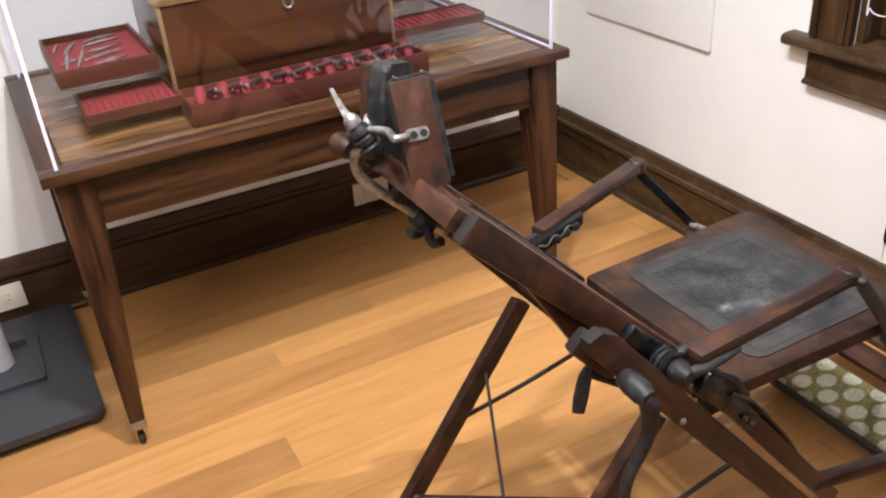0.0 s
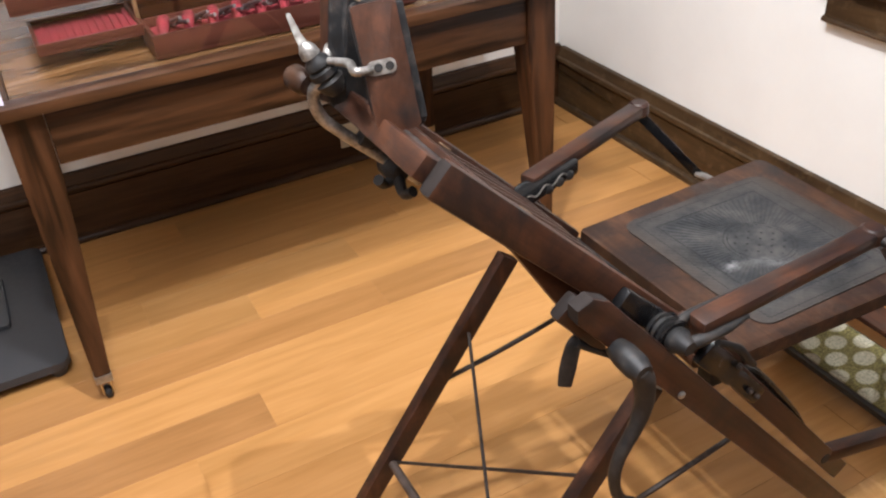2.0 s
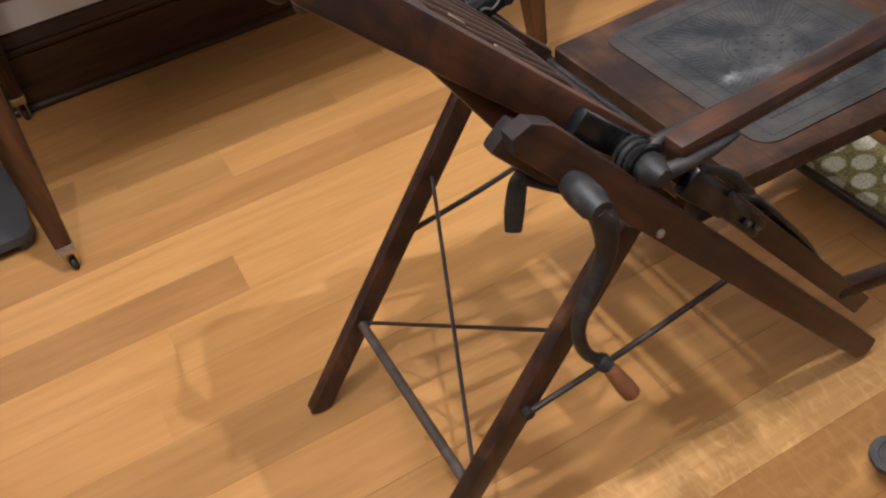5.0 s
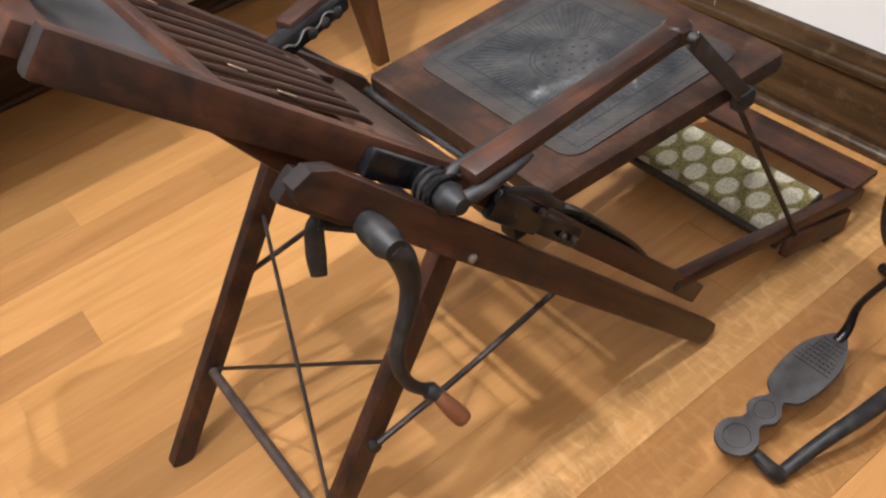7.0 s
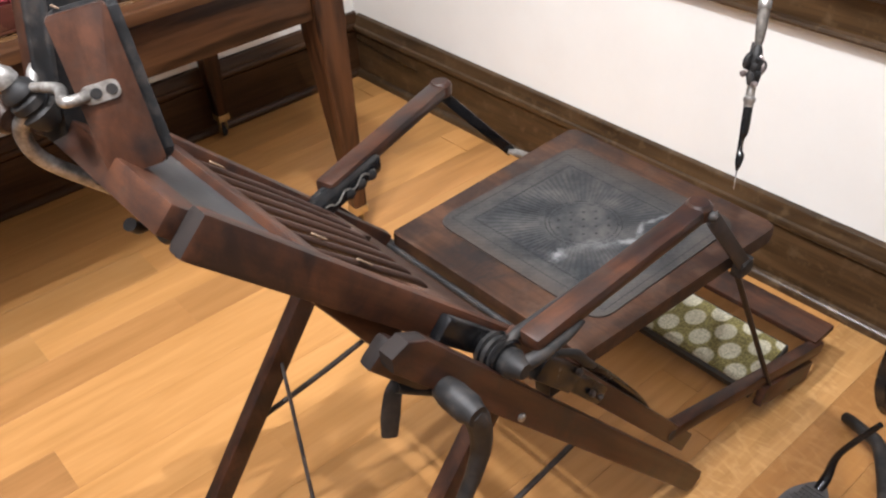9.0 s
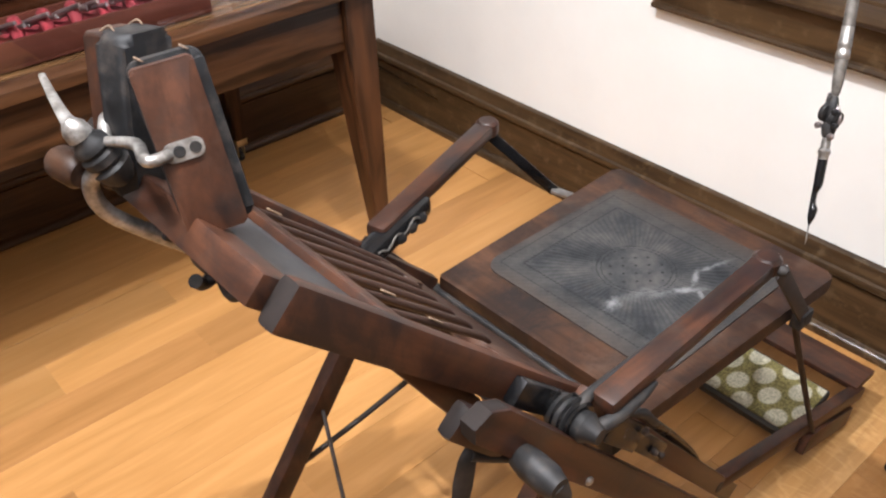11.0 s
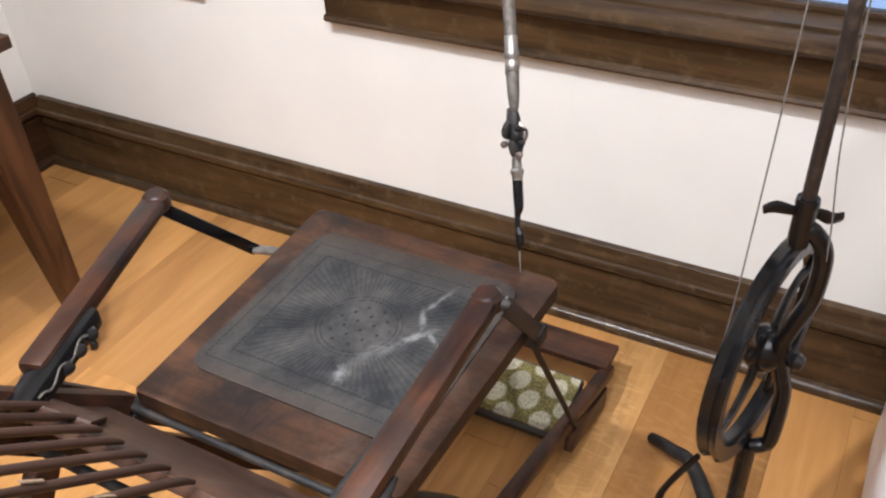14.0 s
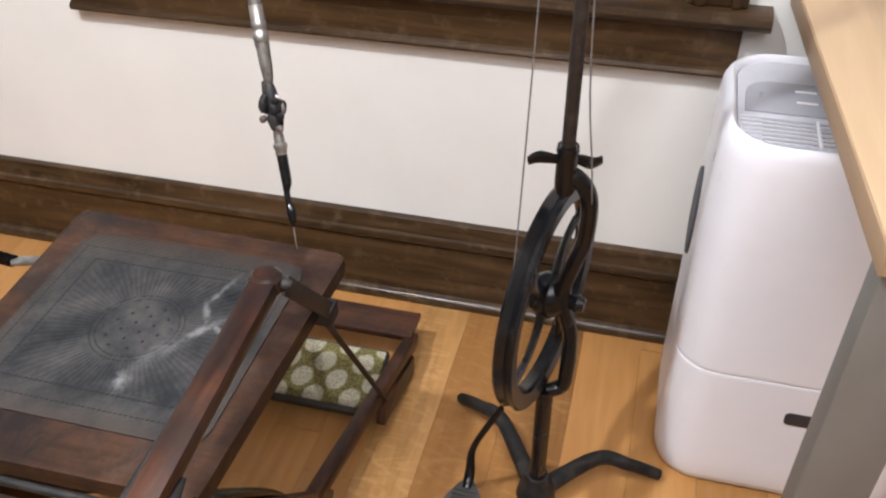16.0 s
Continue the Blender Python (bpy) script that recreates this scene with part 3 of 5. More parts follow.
# ---- the table and what stands on it ----
def table():
    t = thing("oak_table", (-1.19, -0.40, 0), "dark-stained oak table with tapered legs on casters", "table")
    x0, x1, y0, y1 = -1.842, -0.530, -0.810, -0.004
    top = part("tabletop", box(x0 + 0.052, x1 - 0.052, y0 + 0.052, y1 - 0.052, 0.738, 0.7585, 0.001), TABLE_TOP, t)
    for a in ((x0, x1, y0, y0 + 0.051), (x0, x1, y1 - 0.051, y1)):
        part("border", box(*a, 0.735, 0.760, 0.003), TABLE_X, top)
    for a in ((x0, x0 + 0.051, y0 + 0.0515, y1 - 0.0515), (x1 - 0.051, x1, y0 + 0.0515, y1 - 0.0515)):
        part("border", box(*a, 0.735, 0.760, 0.003), TABLE_Y, top)
    lx, ly = (-1.820, -0.554), (-0.786, -0.030)
    for ix, x in enumerate(lx):
        for iy, y in enumerate(ly):
            sx, sy = (1, -1)[ix], (1, -1)[iy]
            bm = bmesh.new()
            rings = []
            for z, w in ((0.734, 0.078), (0.60, 0.078), (0.075, 0.036)):
                rings.append([bm.verts.new((x + sx * a * w, y + sy * c * w, z)) for a, c in ((0, 0), (1, 0), (1, 1), (0, 1))])
            for r, s in zip(rings, rings[1:]):
                for k in range(4):
                    bm.faces.new((r[k], r[(k + 1) % 4], s[(k + 1) % 4], s[k]))
            bm.faces.new(rings[0])
            bm.faces.new(rings[-1])
            bmesh.ops.bevel(bm, geom=[e for e in bm.edges if abs(e.verts[0].co.z - e.verts[1].co.z) > 0.05], offset=0.003, segments=2, affect="EDGES")
            leg = part("leg", bm, TABLE_Z, t)
            cx, cy = x + sx * 0.018, y + sy * 0.018
            part("ferrule", box(cx - 0.0195, cx + 0.0195, cy - 0.0195, cy + 0.0195, 0.060, 0.082, 0.002), STEEL if iy == 0 and ix == 0 else BRASS, leg, "brass caster cup")
            for s2 in (-1, 1):
                part("caster_fork", beam((cx + s2 * 0.011, cy, 0.062), (cx + s2 * 0.011, cy + 0.006, 0.014), 0.003, 0.016, 0.001, (0, 1, 0)), BRASS, leg)
            part("caster_wheel", lathe((cx - 0.008, cy + 0.006, 0.0172), (cx + 0.008, cy + 0.006, 0.0172), [(0, 0.010), (0.1, 0.015), (0.3, 0.017), (0.7, 0.017), (0.9, 0.015), (1, 0.010)]), IRON, leg)
    za, zb = 0.612, 0.734
    part("apron", box(lx[0] + 0.079, lx[1] - 0.079, -0.776, -0.754, za, zb, 0.002), TABLE_X, t)
    part("apron", box(lx[0] + 0.079, lx[1] - 0.079, -0.062, -0.040, za, zb, 0.002), TABLE_X, t)
    for x in (lx[0] + 0.010, lx[1] - 0.032):
        part("apron", box(x, x + 0.022, -0.707, -0.109, za, zb, 0.002), TABLE_Y, t)


table()


def display_case():
    c = thing("acrylic_case", (-1.19, -0.42, 0.76), "clear acrylic display cover over the instrument chest", "display case")
    x0, x1, y0, y1, z0, z1 = -1.808, -0.566, -0.784, -0.045, 0.7605, 1.26
    for a in ((x0 + 0.008, x1 - 0.008, y0, y0 + 0.005), (x0 + 0.008, x1 - 0.008, y1 - 0.005, y1), (x0, x0 + 0.005, y0 + 0.008, y1 - 0.008), (x1 - 0.005, x1, y0 + 0.008, y1 - 0.008)):
        part("pane", box(*a, z0, z1, 0), ACRYLIC, c).visible_shadow = False
    part("lid_pane", box(x0, x1, y0, y1, z1 + 0.0005, z1 + 0.006, 0), ACRYLIC, c).visible_shadow = False
    # Strips that carry the painted glow along the case's edges.
    for x in (x0, x1 - 0.007):
        for y in (y0, y1 - 0.007):
            part("edge", box(x, x + 0.007, y, y + 0.007, z0, z1, 0.001), EDGE_GLOW, c, "acrylic edge coloured bright for the light caught in it")
    part("edge", box(x1 - 0.005, x1 + 0.001, y0 + 0.010, y1 - 0.010, z0, z0 + 0.004, 0.0005), EDGE_GLOW, c)


display_case()


def open_tray(name, x0, x1, y0, y1, z0, z1, parent, wall=0.008):
    t = part(name, box(x0, x1, y0, y1, z0, z0 + 0.006, 0.001), TRAY_RED, parent)
    for a in ((x0, x1, y0, y0 + wall), (x0, x1, y1 - wall, y1)):
        part("side", box(*a, z0 + 0.0062, z1, 0.0015), TRAY_RED, t)
    for a in ((x0, x0 + wall, y0 + wall, y1 - wall), (x1 - wall, x1, y0 + wall, y1 - wall)):
        part("side", box(*a, z0 + 0.0062, z1, 0.0015), TRAY_RED, t)
    part("lining", box(x0 + wall, x1 - wall, y0 + wall, y1 - wall, z0 + 0.0064, z0 + (z1 - z0) * 0.62, 0.001), VELVET, t, "red velvet lining")
    return t


def instrument_chest():
    c = thing("instrument_chest", (-1.21, -0.42, 0.76), "open rosewood dental instrument chest with red velvet trays", "chest")
    x0, x1, y0, y1 = -1.500, -0.932, -0.600, -0.260
    part("body", box(x0, x1, y0, y1, 0.7612, 1.002, 0.004), CHEST, c, "polished figured rosewood")
    part("moulding", box(x0 - 0.006, x1 + 0.006, y0 - 0.006, y1 + 0.006, 1.003, 1.022, 0.004), BRASS, c)
    for x in (x0 - 0.003, x1 - 0.005):
        part("corner_strip", box(x, x + 0.008, y0 - 0.003, y0 + 0.012, 0.80, 1.001, 0.001), BRASS, c, "brass corner binding")
    part("keyhole_ring", tube([(-1.20 + 0.012 * math.cos(a), y0 - 0.004, 0.965 + 0.016 * math.sin(a)) for a in (math.tau * k / 20 for k in range(20))], 0.003, 8, closed=True), NICKEL, c)
    open_tray("front_drawer", x0, -0.905, -0.735, -0.607, 0.762, 0.812, c)
    for nm, a in (("swing_tray", (-1.740, -1.515, -0.548, -0.225, 0.850, 0.892)), ("swing_tray", (-1.712, -1.498, -0.652, -0.472, 0.792, 0.815)), ("swing_tray", (-0.915, -0.632, -0.555, -0.430, 0.800, 0.824)), ("swing_tray", (-0.90, -0.66, -0.42, -0.26, 0.860, 0.895))):
        open_tray(nm, *a, c)
    for x0r, step, count, ya, yb, z in ((-1.692, 0.0158, 12, -0.638, -0.490, 0.8075), (-0.893, 0.0205, 13, -0.546, -0.440, 0.816)):
        for k in range(count):
            x = x0r + k * step
            part("velvet_ridge", beam((x, ya, z), (x + 0.005, yb, z), 0.0075, 0.006, 0.002), VELVET, c, "red velvet ridge")
    for a in ((-1.52, -1.500, -0.50, -0.49, 0.800, 0.806), (-1.53, -1.500, -0.40, -0.39, 0.855, 0.861), (-0.932, -0.900, -0.50, -0.49, 0.803, 0.809), (-0.932, -0.890, -0.35, -0.34, 0.862, 0.868)):
        part("swing_arm", box(*a, 0.001), BRASS, c)
    return c


instrument_chest()


def clear_prop(x, y, z1):
    p = thing("acrylic_prop", (x, y, 0.76), "small clear acrylic rod propping a tray", "prop", "tray props")
    part("rod", tube([(x, y, 0.7602), (x, y, z1)], 0.005, 12), ACRYLIC, p)


for x, y, z in ((-1.51, -0.640, 0.791), (-1.70, -0.485, 0.791), (-1.73, -0.24, 0.849), (-0.645, -0.54, 0.799)):
    clear_prop(x, y, z)


def forceps(at, turn, scale=1.0, spread=0.022):
    f = thing("forceps", at, "polished steel dental forceps lying in red velvet", "forceps", "forceps in the drawer")
    m = Matrix.Translation(at) @ Matrix.Rotation(radians(turn), 4, "Z") @ Matrix.Rotation(radians(22), 4, "Y") @ Matrix.Rotation(radians(35), 4, "X")
    for s in (-1, 1):
        line = [m @ Vector(p) * 1.0 for p in ((-0.062 * scale, s * spread, 0), (-0.03 * scale, s * spread * 0.9, 0.002), (0.0, s * 0.003, 0.004), (0.018 * scale, -s * 0.006, 0.006), (0.036 * scale, -s * 0.001, 0.0))]
        part("handle", tube(line, [0.004, 0.0045, 0.0055, 0.004, 0.002], 8, 4), TARNISH, f)
    part("rivet", lathe(m @ Vector((0, 0, -0.004)), m @ Vector((0, 0, 0.010)), [(0, 0.005), (0.9, 0.005), (1, 0.003)], 10), NICKEL, f)
    return f


def velvet_rest(x, k):
    r = thing("velvet_rest", (x, -0.67, 0.785), "humped red velvet rest between forceps in the drawer", "rest", "velvet rests")
    part("cushion", tube([(x - 0.012, -0.722, 0.796), (x - 0.004, -0.69, 0.818), (x + 0.006, -0.65, 0.812), (x + 0.012, -0.620, 0.794)], [0.008, 0.0135, 0.013, 0.007], 10, 4), VELVET, r)


for k in range(11):
    x = -1.462 + k * 0.0525
    velvet_rest(x, k)
    if k < 10:
        forceps((x + 0.024, -0.672, 0.809), 100 + (k * 37) % 31, 0.95, 0.0085)


def hand_tool(p0, p1, r=0.003):
    h = thing("dental_tool", p0, "slim polished steel dental hand tool in a red tray", "dental tool", "tools in the trays")
    part("shaft", lathe(p0, p1, [(0, 0.4 * r), (0.12, 0.7 * r), (0.25, r), (0.6, 1.2 * r), (0.66, 0.8 * r), (0.9, 0.5 * r), (1, 0.2 * r)], 8), NICKEL, h)


for k, (a, c, d, e) in enumerate(((-1.71, -0.55, -1.69, -0.40), (-1.70, -0.42, -1.66, -0.31), (-1.66, -0.56, -1.57, -0.52), (-1.665, -0.50, -1.565, -0.46), (-1.66, -0.44, -1.56, -0.41), (-1.65, -0.37, -1.55, -0.34), (-1.69, -0.57, -1.645, -0.36), (-1.72, -0.50, -1.66, -0.47), (-1.70, -0.585, -1.60, -0.565), (-1.64, -0.58, -1.55, -0.555), (-1.72, -0.38, -1.70, -0.30), (-1.64, -0.33, -1.56, -0.30))):
    hand_tool((a, c + 0.048, 0.8802), (d, e + 0.048, 0.8802), 0.0045 if k < 4 else 0.0035)


# ---- the black floor stand ----
def floor_stand():
    s = thing("floor_stand", (-2.09, -0.33, 0), "black steel display stand base with a silver column", "stand")
    part("base_plate", slab(rounded(-2.36, -1.862, -0.640, -0.045, 0.03), 0.022, Matrix.Translation((0, 0, 0.028)), 0.004), BASE_BLACK, s)
    part("upper_plate", slab(rounded(-2.26, -1.975, -0.425, -0.175, 0.01), 0.012, Matrix.Translation((0, 0, 0.0505)), 0.003), BASE_BLACK, s)
    part("bracket", box(-2.05, -2.005, -0.235, -0.20, 0.063, 0.085, 0.003), BASE_BLACK, s)
    part("column", tube([(-2.085, -0.30, 0.063), (-2.085, -0.30, 1.35)], 0.040, 28), SILVER_POST, s, "satin silver tube")
    for x in (-2.33, -1.895):
        for y in (-0.605, -0.08):
            part("foot", lathe((x, y, 0.0), (x, y, 0.028), [(0, 0.018), (0.2, 0.021), (1, 0.021)], 14), DARK_PLASTIC, s)


floor_stand()


def stand_base():
    """A black plate on the floor, one corner of which comes into view."""
    m = Matrix.Translation((-0.932, -2.150, 0.008)) @ Matrix.Rotation(radians(-39.5), 4, "Z")
    s = thing("stand_base", m @ Vector((0.15, -0.15, -0.008)), "low black steel base plate with rounded corners on the floor", "stand base")
    part("base_plate", slab(rounded(0.0, 0.32, -0.32, 0.0, 0.03), 0.028, m, 0.004), BASE_BLACK, s)
    for x in (0.04, 0.28):
        for y in (-0.28, -0.04):
            p = m @ Vector((x, y, 0))
            part("foot", lathe((p.x, p.y, 0.0), (p.x, p.y, 0.0085), [(0, 0.014), (0.3, 0.016), (1, 0.016)], 12), DARK_PLASTIC, s)


stand_base()


# ---- the folding dental chair ----
BN, BF = -1.874, -1.416          # near and far ground rails
SN, SF = -1.817, -1.463          # near and far back stiles


def ground_rail(parent, y):
    a, c = (-1.268, 0.782), (-0.628, 0.017)
    d = Vector((c[0] - a[0], 0, c[1] - a[1])).normalized()
    n = Vector((-d.z, 0, d.x))
    h = 0.0225
    p, q = Vector((a[0], 0, a[1])), Vector((c[0], 0, c[1]))
    outline = [p + n * h * -1 + d * 0.012, p - d * 0.004 - n * h * 0.45, p + d * 0.004 + n * h * 0.55, p + d * 0.030 + n * h, q + n * h - d * 0.012, q + n * h * 0.45, q - n * h * 0.5 - d * 0.002, q - n * h - d * 0.016]
    m = Matrix.Translation((0, y + 0.011, 0)) @ Matrix.Rotation(radians(90), 4, "X")
    return part("ground_rail", slab([(v.x, v.z) for v in outline], 0.022, m, 0.003), CHAIR_B, parent)


def bare_end(ob, at, way):
    """The faces of a bar's end become bare end grain."""
    ob.data.materials.append(CHAIR_E)
    for f in ob.data.polygons:
        if (f.center - at).length < 0.05 and f.normal.dot(way.normalized()) > 0.35:
            f.material_index = 1


def chair():
    c = thing("dental_chair", (-0.95, -1.65, 0), "antique folding walnut dental chair with iron fittings", "dental chair")
    near = ground_rail(c, BN)
    far = ground_rail(c, BF)
    bare_end(near, Vector((-1.268, BN, 0.782)), Vector((-0.642, 0, 0.767)))
    part("bolt", lathe((-1.100, BN - 0.010, 0.561), (-1.100, BN - 0.016, 0.561), [(0, 0.006), (0.6, 0.006), (1, 0.003)], 12), STEEL, near)
    # back stiles with bevelled grey ends
    u = Vector((-0.7071, 0, 0.7071))
    for y, low in ((SN, -1.045), (SF, -0.985)):
        hi = Vector((-1.4165, y, 0.9680))
        lo = Vector((low, y, 0.9680 - (low + 1.4165)))
        st = part("back_stile", beam(lo, hi, 0.025, 0.046, 0.008, (0.7071, 0, 0.7071)), CHAIR_S, c)
        bare_end(st, hi, u)
    # inner support bars beside the ground rails
    for y in (-1.848, -1.442):
        part("support_bar", beam((-1.085, y, 0.655), (-0.640, y, 0.115), 0.020, 0.036, 0.004, (0.76, 0, 0.64)), CHAIR_B, c)
    part("back_strut", beam((-1.317, -1.794, 0.865), (-1.196, -1.794, 0.669), 0.018, 0.034, 0.004, (0.85, 0, 0.52)), CHAIR_B, c)
    head = part("rail_block", beam((-1.276, -1.8505, 0.766), (-1.206, -1.8505, 0.682), 0.022, 0.040, 0.008, (0.767, 0, 0.642)), CHAIR_B, c)
    bare_end(head, Vector((-1.276, -1.8505, 0.766)), Vector((-0.642, 0, 0.767)))
    # top rail, leather panel, middle rail, spindles, lower rail
    def on_back(x, y, off=0.0):
        return Vector((x + 0.7071 * off, y, -0.4485 - x + 0.7071 * off))
    nrm = (0.7071, 0, 0.7071)
    ya, yb = SN + 0.0125, SF - 0.0125
    part("top_rail", beam(on_back(-1.412, ya), on_back(-1.412, yb), 0.040, 0.030, 0.004, nrm), CHAIR_Y, c)
    part("middle_rail", beam(on_back(-1.292, ya, 0.004), on_back(-1.292, yb, 0.004), 0.030, 0.022, 0.004, nrm), CHAIR_Y, c)
    panel = bmesh.new()
    grid = [[panel.verts.new(on_back(-1.398 + 0.098 * i / 8, ya + (yb - ya) * j / 16, 0.006 - 0.010 * math.sin(math.pi * i / 8) * math.sin(math.pi * j / 16))) for j in range(17)] for i in range(9)]
    for i in range(8):
        for j in range(16):
            panel.faces.new((grid[i][j], grid[i + 1][j], grid[i + 1][j + 1], grid[i][j + 1]))
    bmesh.ops.solidify(panel, geom=panel.faces[:], thickness=0.004)
    part("back_panel", panel, GREY_LEATHER, c, "sagging grey leather back panel")
    part("lower_rail", beam(on_back(-1.066, ya, 0.0), on_back(-1.066, yb, 0.0), 0.135, 0.016, 0.005, nrm), CHAIR_W, c, "wide worn wooden lower back rail")
    for k in range(7):
        top, tip = -1.496 - 0.0415 * k, -1.502 - 0.0375 * k
        end = -1.090 - 0.0045 * k
        part("spindle", tube([on_back(-1.288, top, 0.006), on_back(-1.20, (top + tip) / 2, 0.012), on_back(end - 0.02, tip, 0.0150), on_back(end, tip, 0.0130)], [0.0042, 0.0050, 0.0050, 0.0026], 10), SPINDLE, c)
    part("broken_spindle", tube([on_back(-1.255, -1.772, -0.012), on_back(-1.19, -1.742, -0.020), on_back(-1.118, -1.706, -0.016)], [0.0040, 0.0048, 0.0032], 10), SPINDLE, c, "loose snapped spindle hanging below the rest")
    for x, y in ((-1.262, -1.502), (-1.250, -1.700), (-1.222, -1.742)):
        part("splinter", beam(on_back(x, y, 0.0165), on_back(x + 0.016, y - 0.001, 0.0165), 0.0045, 0.0018, 0.0005, nrm), BARE_WOOD, c, "bare pale wood where a spindle chipped")
    part("spindle_stop", beam(on_back(-1.104, yb, 0.012), on_back(-1.082, yb - 0.075, 0.012), 0.050, 0.010, 0.004, nrm), CHAIR_W, c)
    # legs, stretcher and bracing rods
    foot_x, top_x, top_z = -1.487, -1.098, 0.532
    LY = (-1.824, -1.437)

    def on_leg(z, y):
        return Vector((foot_x + (top_x - foot_x) * z / top_z, y, z))

    for y in LY:
        leg = part("leg", beam(on_leg(0.0005, y), on_leg(top_z, y), 0.024, 0.037, 0.004, (0.8, 0, -0.6)), CHAIR_Z, c)
        part("foot_cap", beam(on_leg(0.0, y) + Vector((0, 0, 0.0)), on_leg(0.004, y), 0.022, 0.034, 0, (0.8, 0, -0.6)), CHAIR_E, leg)
    part("stretcher", tube([on_leg(0.165, LY[0]), on_leg(0.165, LY[1])], [0.0085, 0.0115, 0.012, 0.0115, 0.0085], 16), STRETCHER, c, "round dull brown stretcher bar")
    lo, hi = 0.165, 0.405
    part("brace_rod", tube([on_leg(lo + 0.02, LY[0] + 0.012), on_leg(hi, LY[1] - 0.012)], 0.0032, 8), ROD, c)
    part("brace_rod", tube([on_leg(hi - 0.02, LY[0] + 0.012) + Vector((0.008, 0, 0)), on_leg(lo, LY[1] - 0.012) + Vector((0.008, 0, 0))], 0.0032, 8), ROD, c)
    for y in (-1.842, -1.430):
        part("side_rod", tube([(on_leg(0.295, y)), Vector((-1.10, y, 0.318)), Vector((-0.925, y, 0.352))], 0.0048, 8), ROD, c)
        part("rod_eye", lathe(on_leg(0.295, y - 0.006), on_leg(0.295, y + 0.006), [(0, 0.008), (1, 0.008)], 12), IRON, c)
    part("pivot_bar", tube([(-1.095, -1.862, 0.565), (-1.095, -1.428, 0.565)], 0.007, 12), IRON, c)
    # crank and adjusting lever on the near rail
    crank = part("crank", lathe((-1.217, -1.882, 0.697), (-1.217, -1.938, 0.694), [(0, 0.014), (0.25, 0.017), (0.35, 0.0175), (0.75, 0.0175), (0.85, 0.015), (1, 0.0125)], 18), IRON, c, "black cast-iron crank")
    part("crank_arm", tube([(-1.217, -1.926, 0.694), (-1.208, -1.928, 0.672), (-1.206, -1.929, 0.634), (-1.218, -1.929, 0.596), (-1.235, -1.928, 0.562), (-1.243, -1.928, 0.530), (-1.238, -1.927, 0.494), (-1.226, -1.926, 0.468), (-1.211, -1.927, 0.453)], [0.014, 0.0145, 0.012, 0.010, 0.009, 0.0085, 0.008, 0.0075, 0.008], 12, 5), IRON, crank)
    part("crank_knuckle", lathe((-1.216, -1.922, 0.456), (-1.208, -1.938, 0.446), [(0, 0.008), (0.3, 0.0115), (0.7, 0.0105), (1, 0.008)], 14), IRON, crank)
    part("grip", lathe((-1.209, -1.935, 0.448), (-1.196, -1.967, 0.416), [(0, 0.008), (0.15, 0.0095), (0.6, 0.0115), (0.9, 0.0115), (1, 0.009)], 16), HANDLE, crank, "turned reddish wooden grip")
    lever = part("lever_rod", tube([(-1.205, -1.858, 0.662), (-1.235, -1.855, 0.684), (-1.255, -1.852, 0.699)], 0.006, 10), IRON, c)
    part("lever_blade", tube([(-1.250, -1.850, 0.702), (-1.259, -1.852, 0.694), (-1.266, -1.852, 0.662), (-1.270, -1.852, 0.634)], [0.008, 0.010, 0.011, 0.009], 12, 5, (0.3, (0.97, 0, 0.2))), IRON, lever)
    # seat
    corners = [(-0.966, -1.466), (-0.516, -1.447), (-0.527, -1.879), (-0.960, -1.862)]
    outline = []
    for i, (x, y) in enumerate(corners):
        p, a, d = Vector((x, y)), Vector(corners[i - 1]), Vector(corners[(i + 1) % 4])
        r = 0.014 if i in (1, 2) else 0.005
        s, e = p + (a - p).normalized() * r, p + (d - p).normalized() * r
        for k in range(5):
            t = k / 4
            outline.append(tuple((1 - t) ** 2 * s + 2 * t * (1 - t) * p + t * t * e))
    seat = part("seat", slab(outline, 0.026, Matrix.Translation((0, 0, 0.528)), 0.005), SEAT_WOOD, c, "thick walnut seat board, edges worn")
    part("seat_leather", slab(rounded(-0.899, -0.566, -1.836, -1.494, 0.030), 0.0032, Matrix.Translation((0, 0, 0.5535)), 0.0015), SEAT, seat, "tooled dark leather with chalky stains")
    part("rear_rod", tube([(-0.978, -1.865, 0.540), (-0.980, -1.463, 0.540)], 0.0055, 10), IRON, c)
    part("rear_dowel", tube([(-1.022, -1.835, 0.548), (-1.022, -1.455, 0.548)], 0.013, 16), CHAIR_Y, c)
    for y in (-1.838, -1.462):
        part("hinge", box(-1.012, -0.955, y - 0.014, y + 0.014, 0.500, 0.5275, 0.004), IRON, c)
    # near iron brackets between seat, rail and arm
    br = part("bracket", beam((-1.050, -1.866, 0.602), (-0.982, -1.866, 0.528), 0.016, 0.040, 0.006, (0.74, 0, 0.67)), BLACK, c, "black cast-iron seat bracket")
    part("bracket_foot", beam((-0.988, -1.867, 0.532), (-0.922, -1.867, 0.455), 0.012, 0.030, 0.006, (0.76, 0, 0.65)), BLACK, br)
    part("bracket_lip", tube([(-1.030, -1.872, 0.612), (-0.990, -1.874, 0.585), (-0.965, -1.872, 0.552), (-0.945, -1.868, 0.530)], [0.005, 0.007, 0.007, 0.005], 10, 5), IRON, br)
    for x, z in ((-0.985, 0.552), (-0.955, 0.490), (-0.937, 0.470)):
        part("screw", lathe((x, -1.875, z), (x, -1.883, z), [(0, 0.005), (0.7, 0.005), (1, 0.003)], 10), ROD, br)
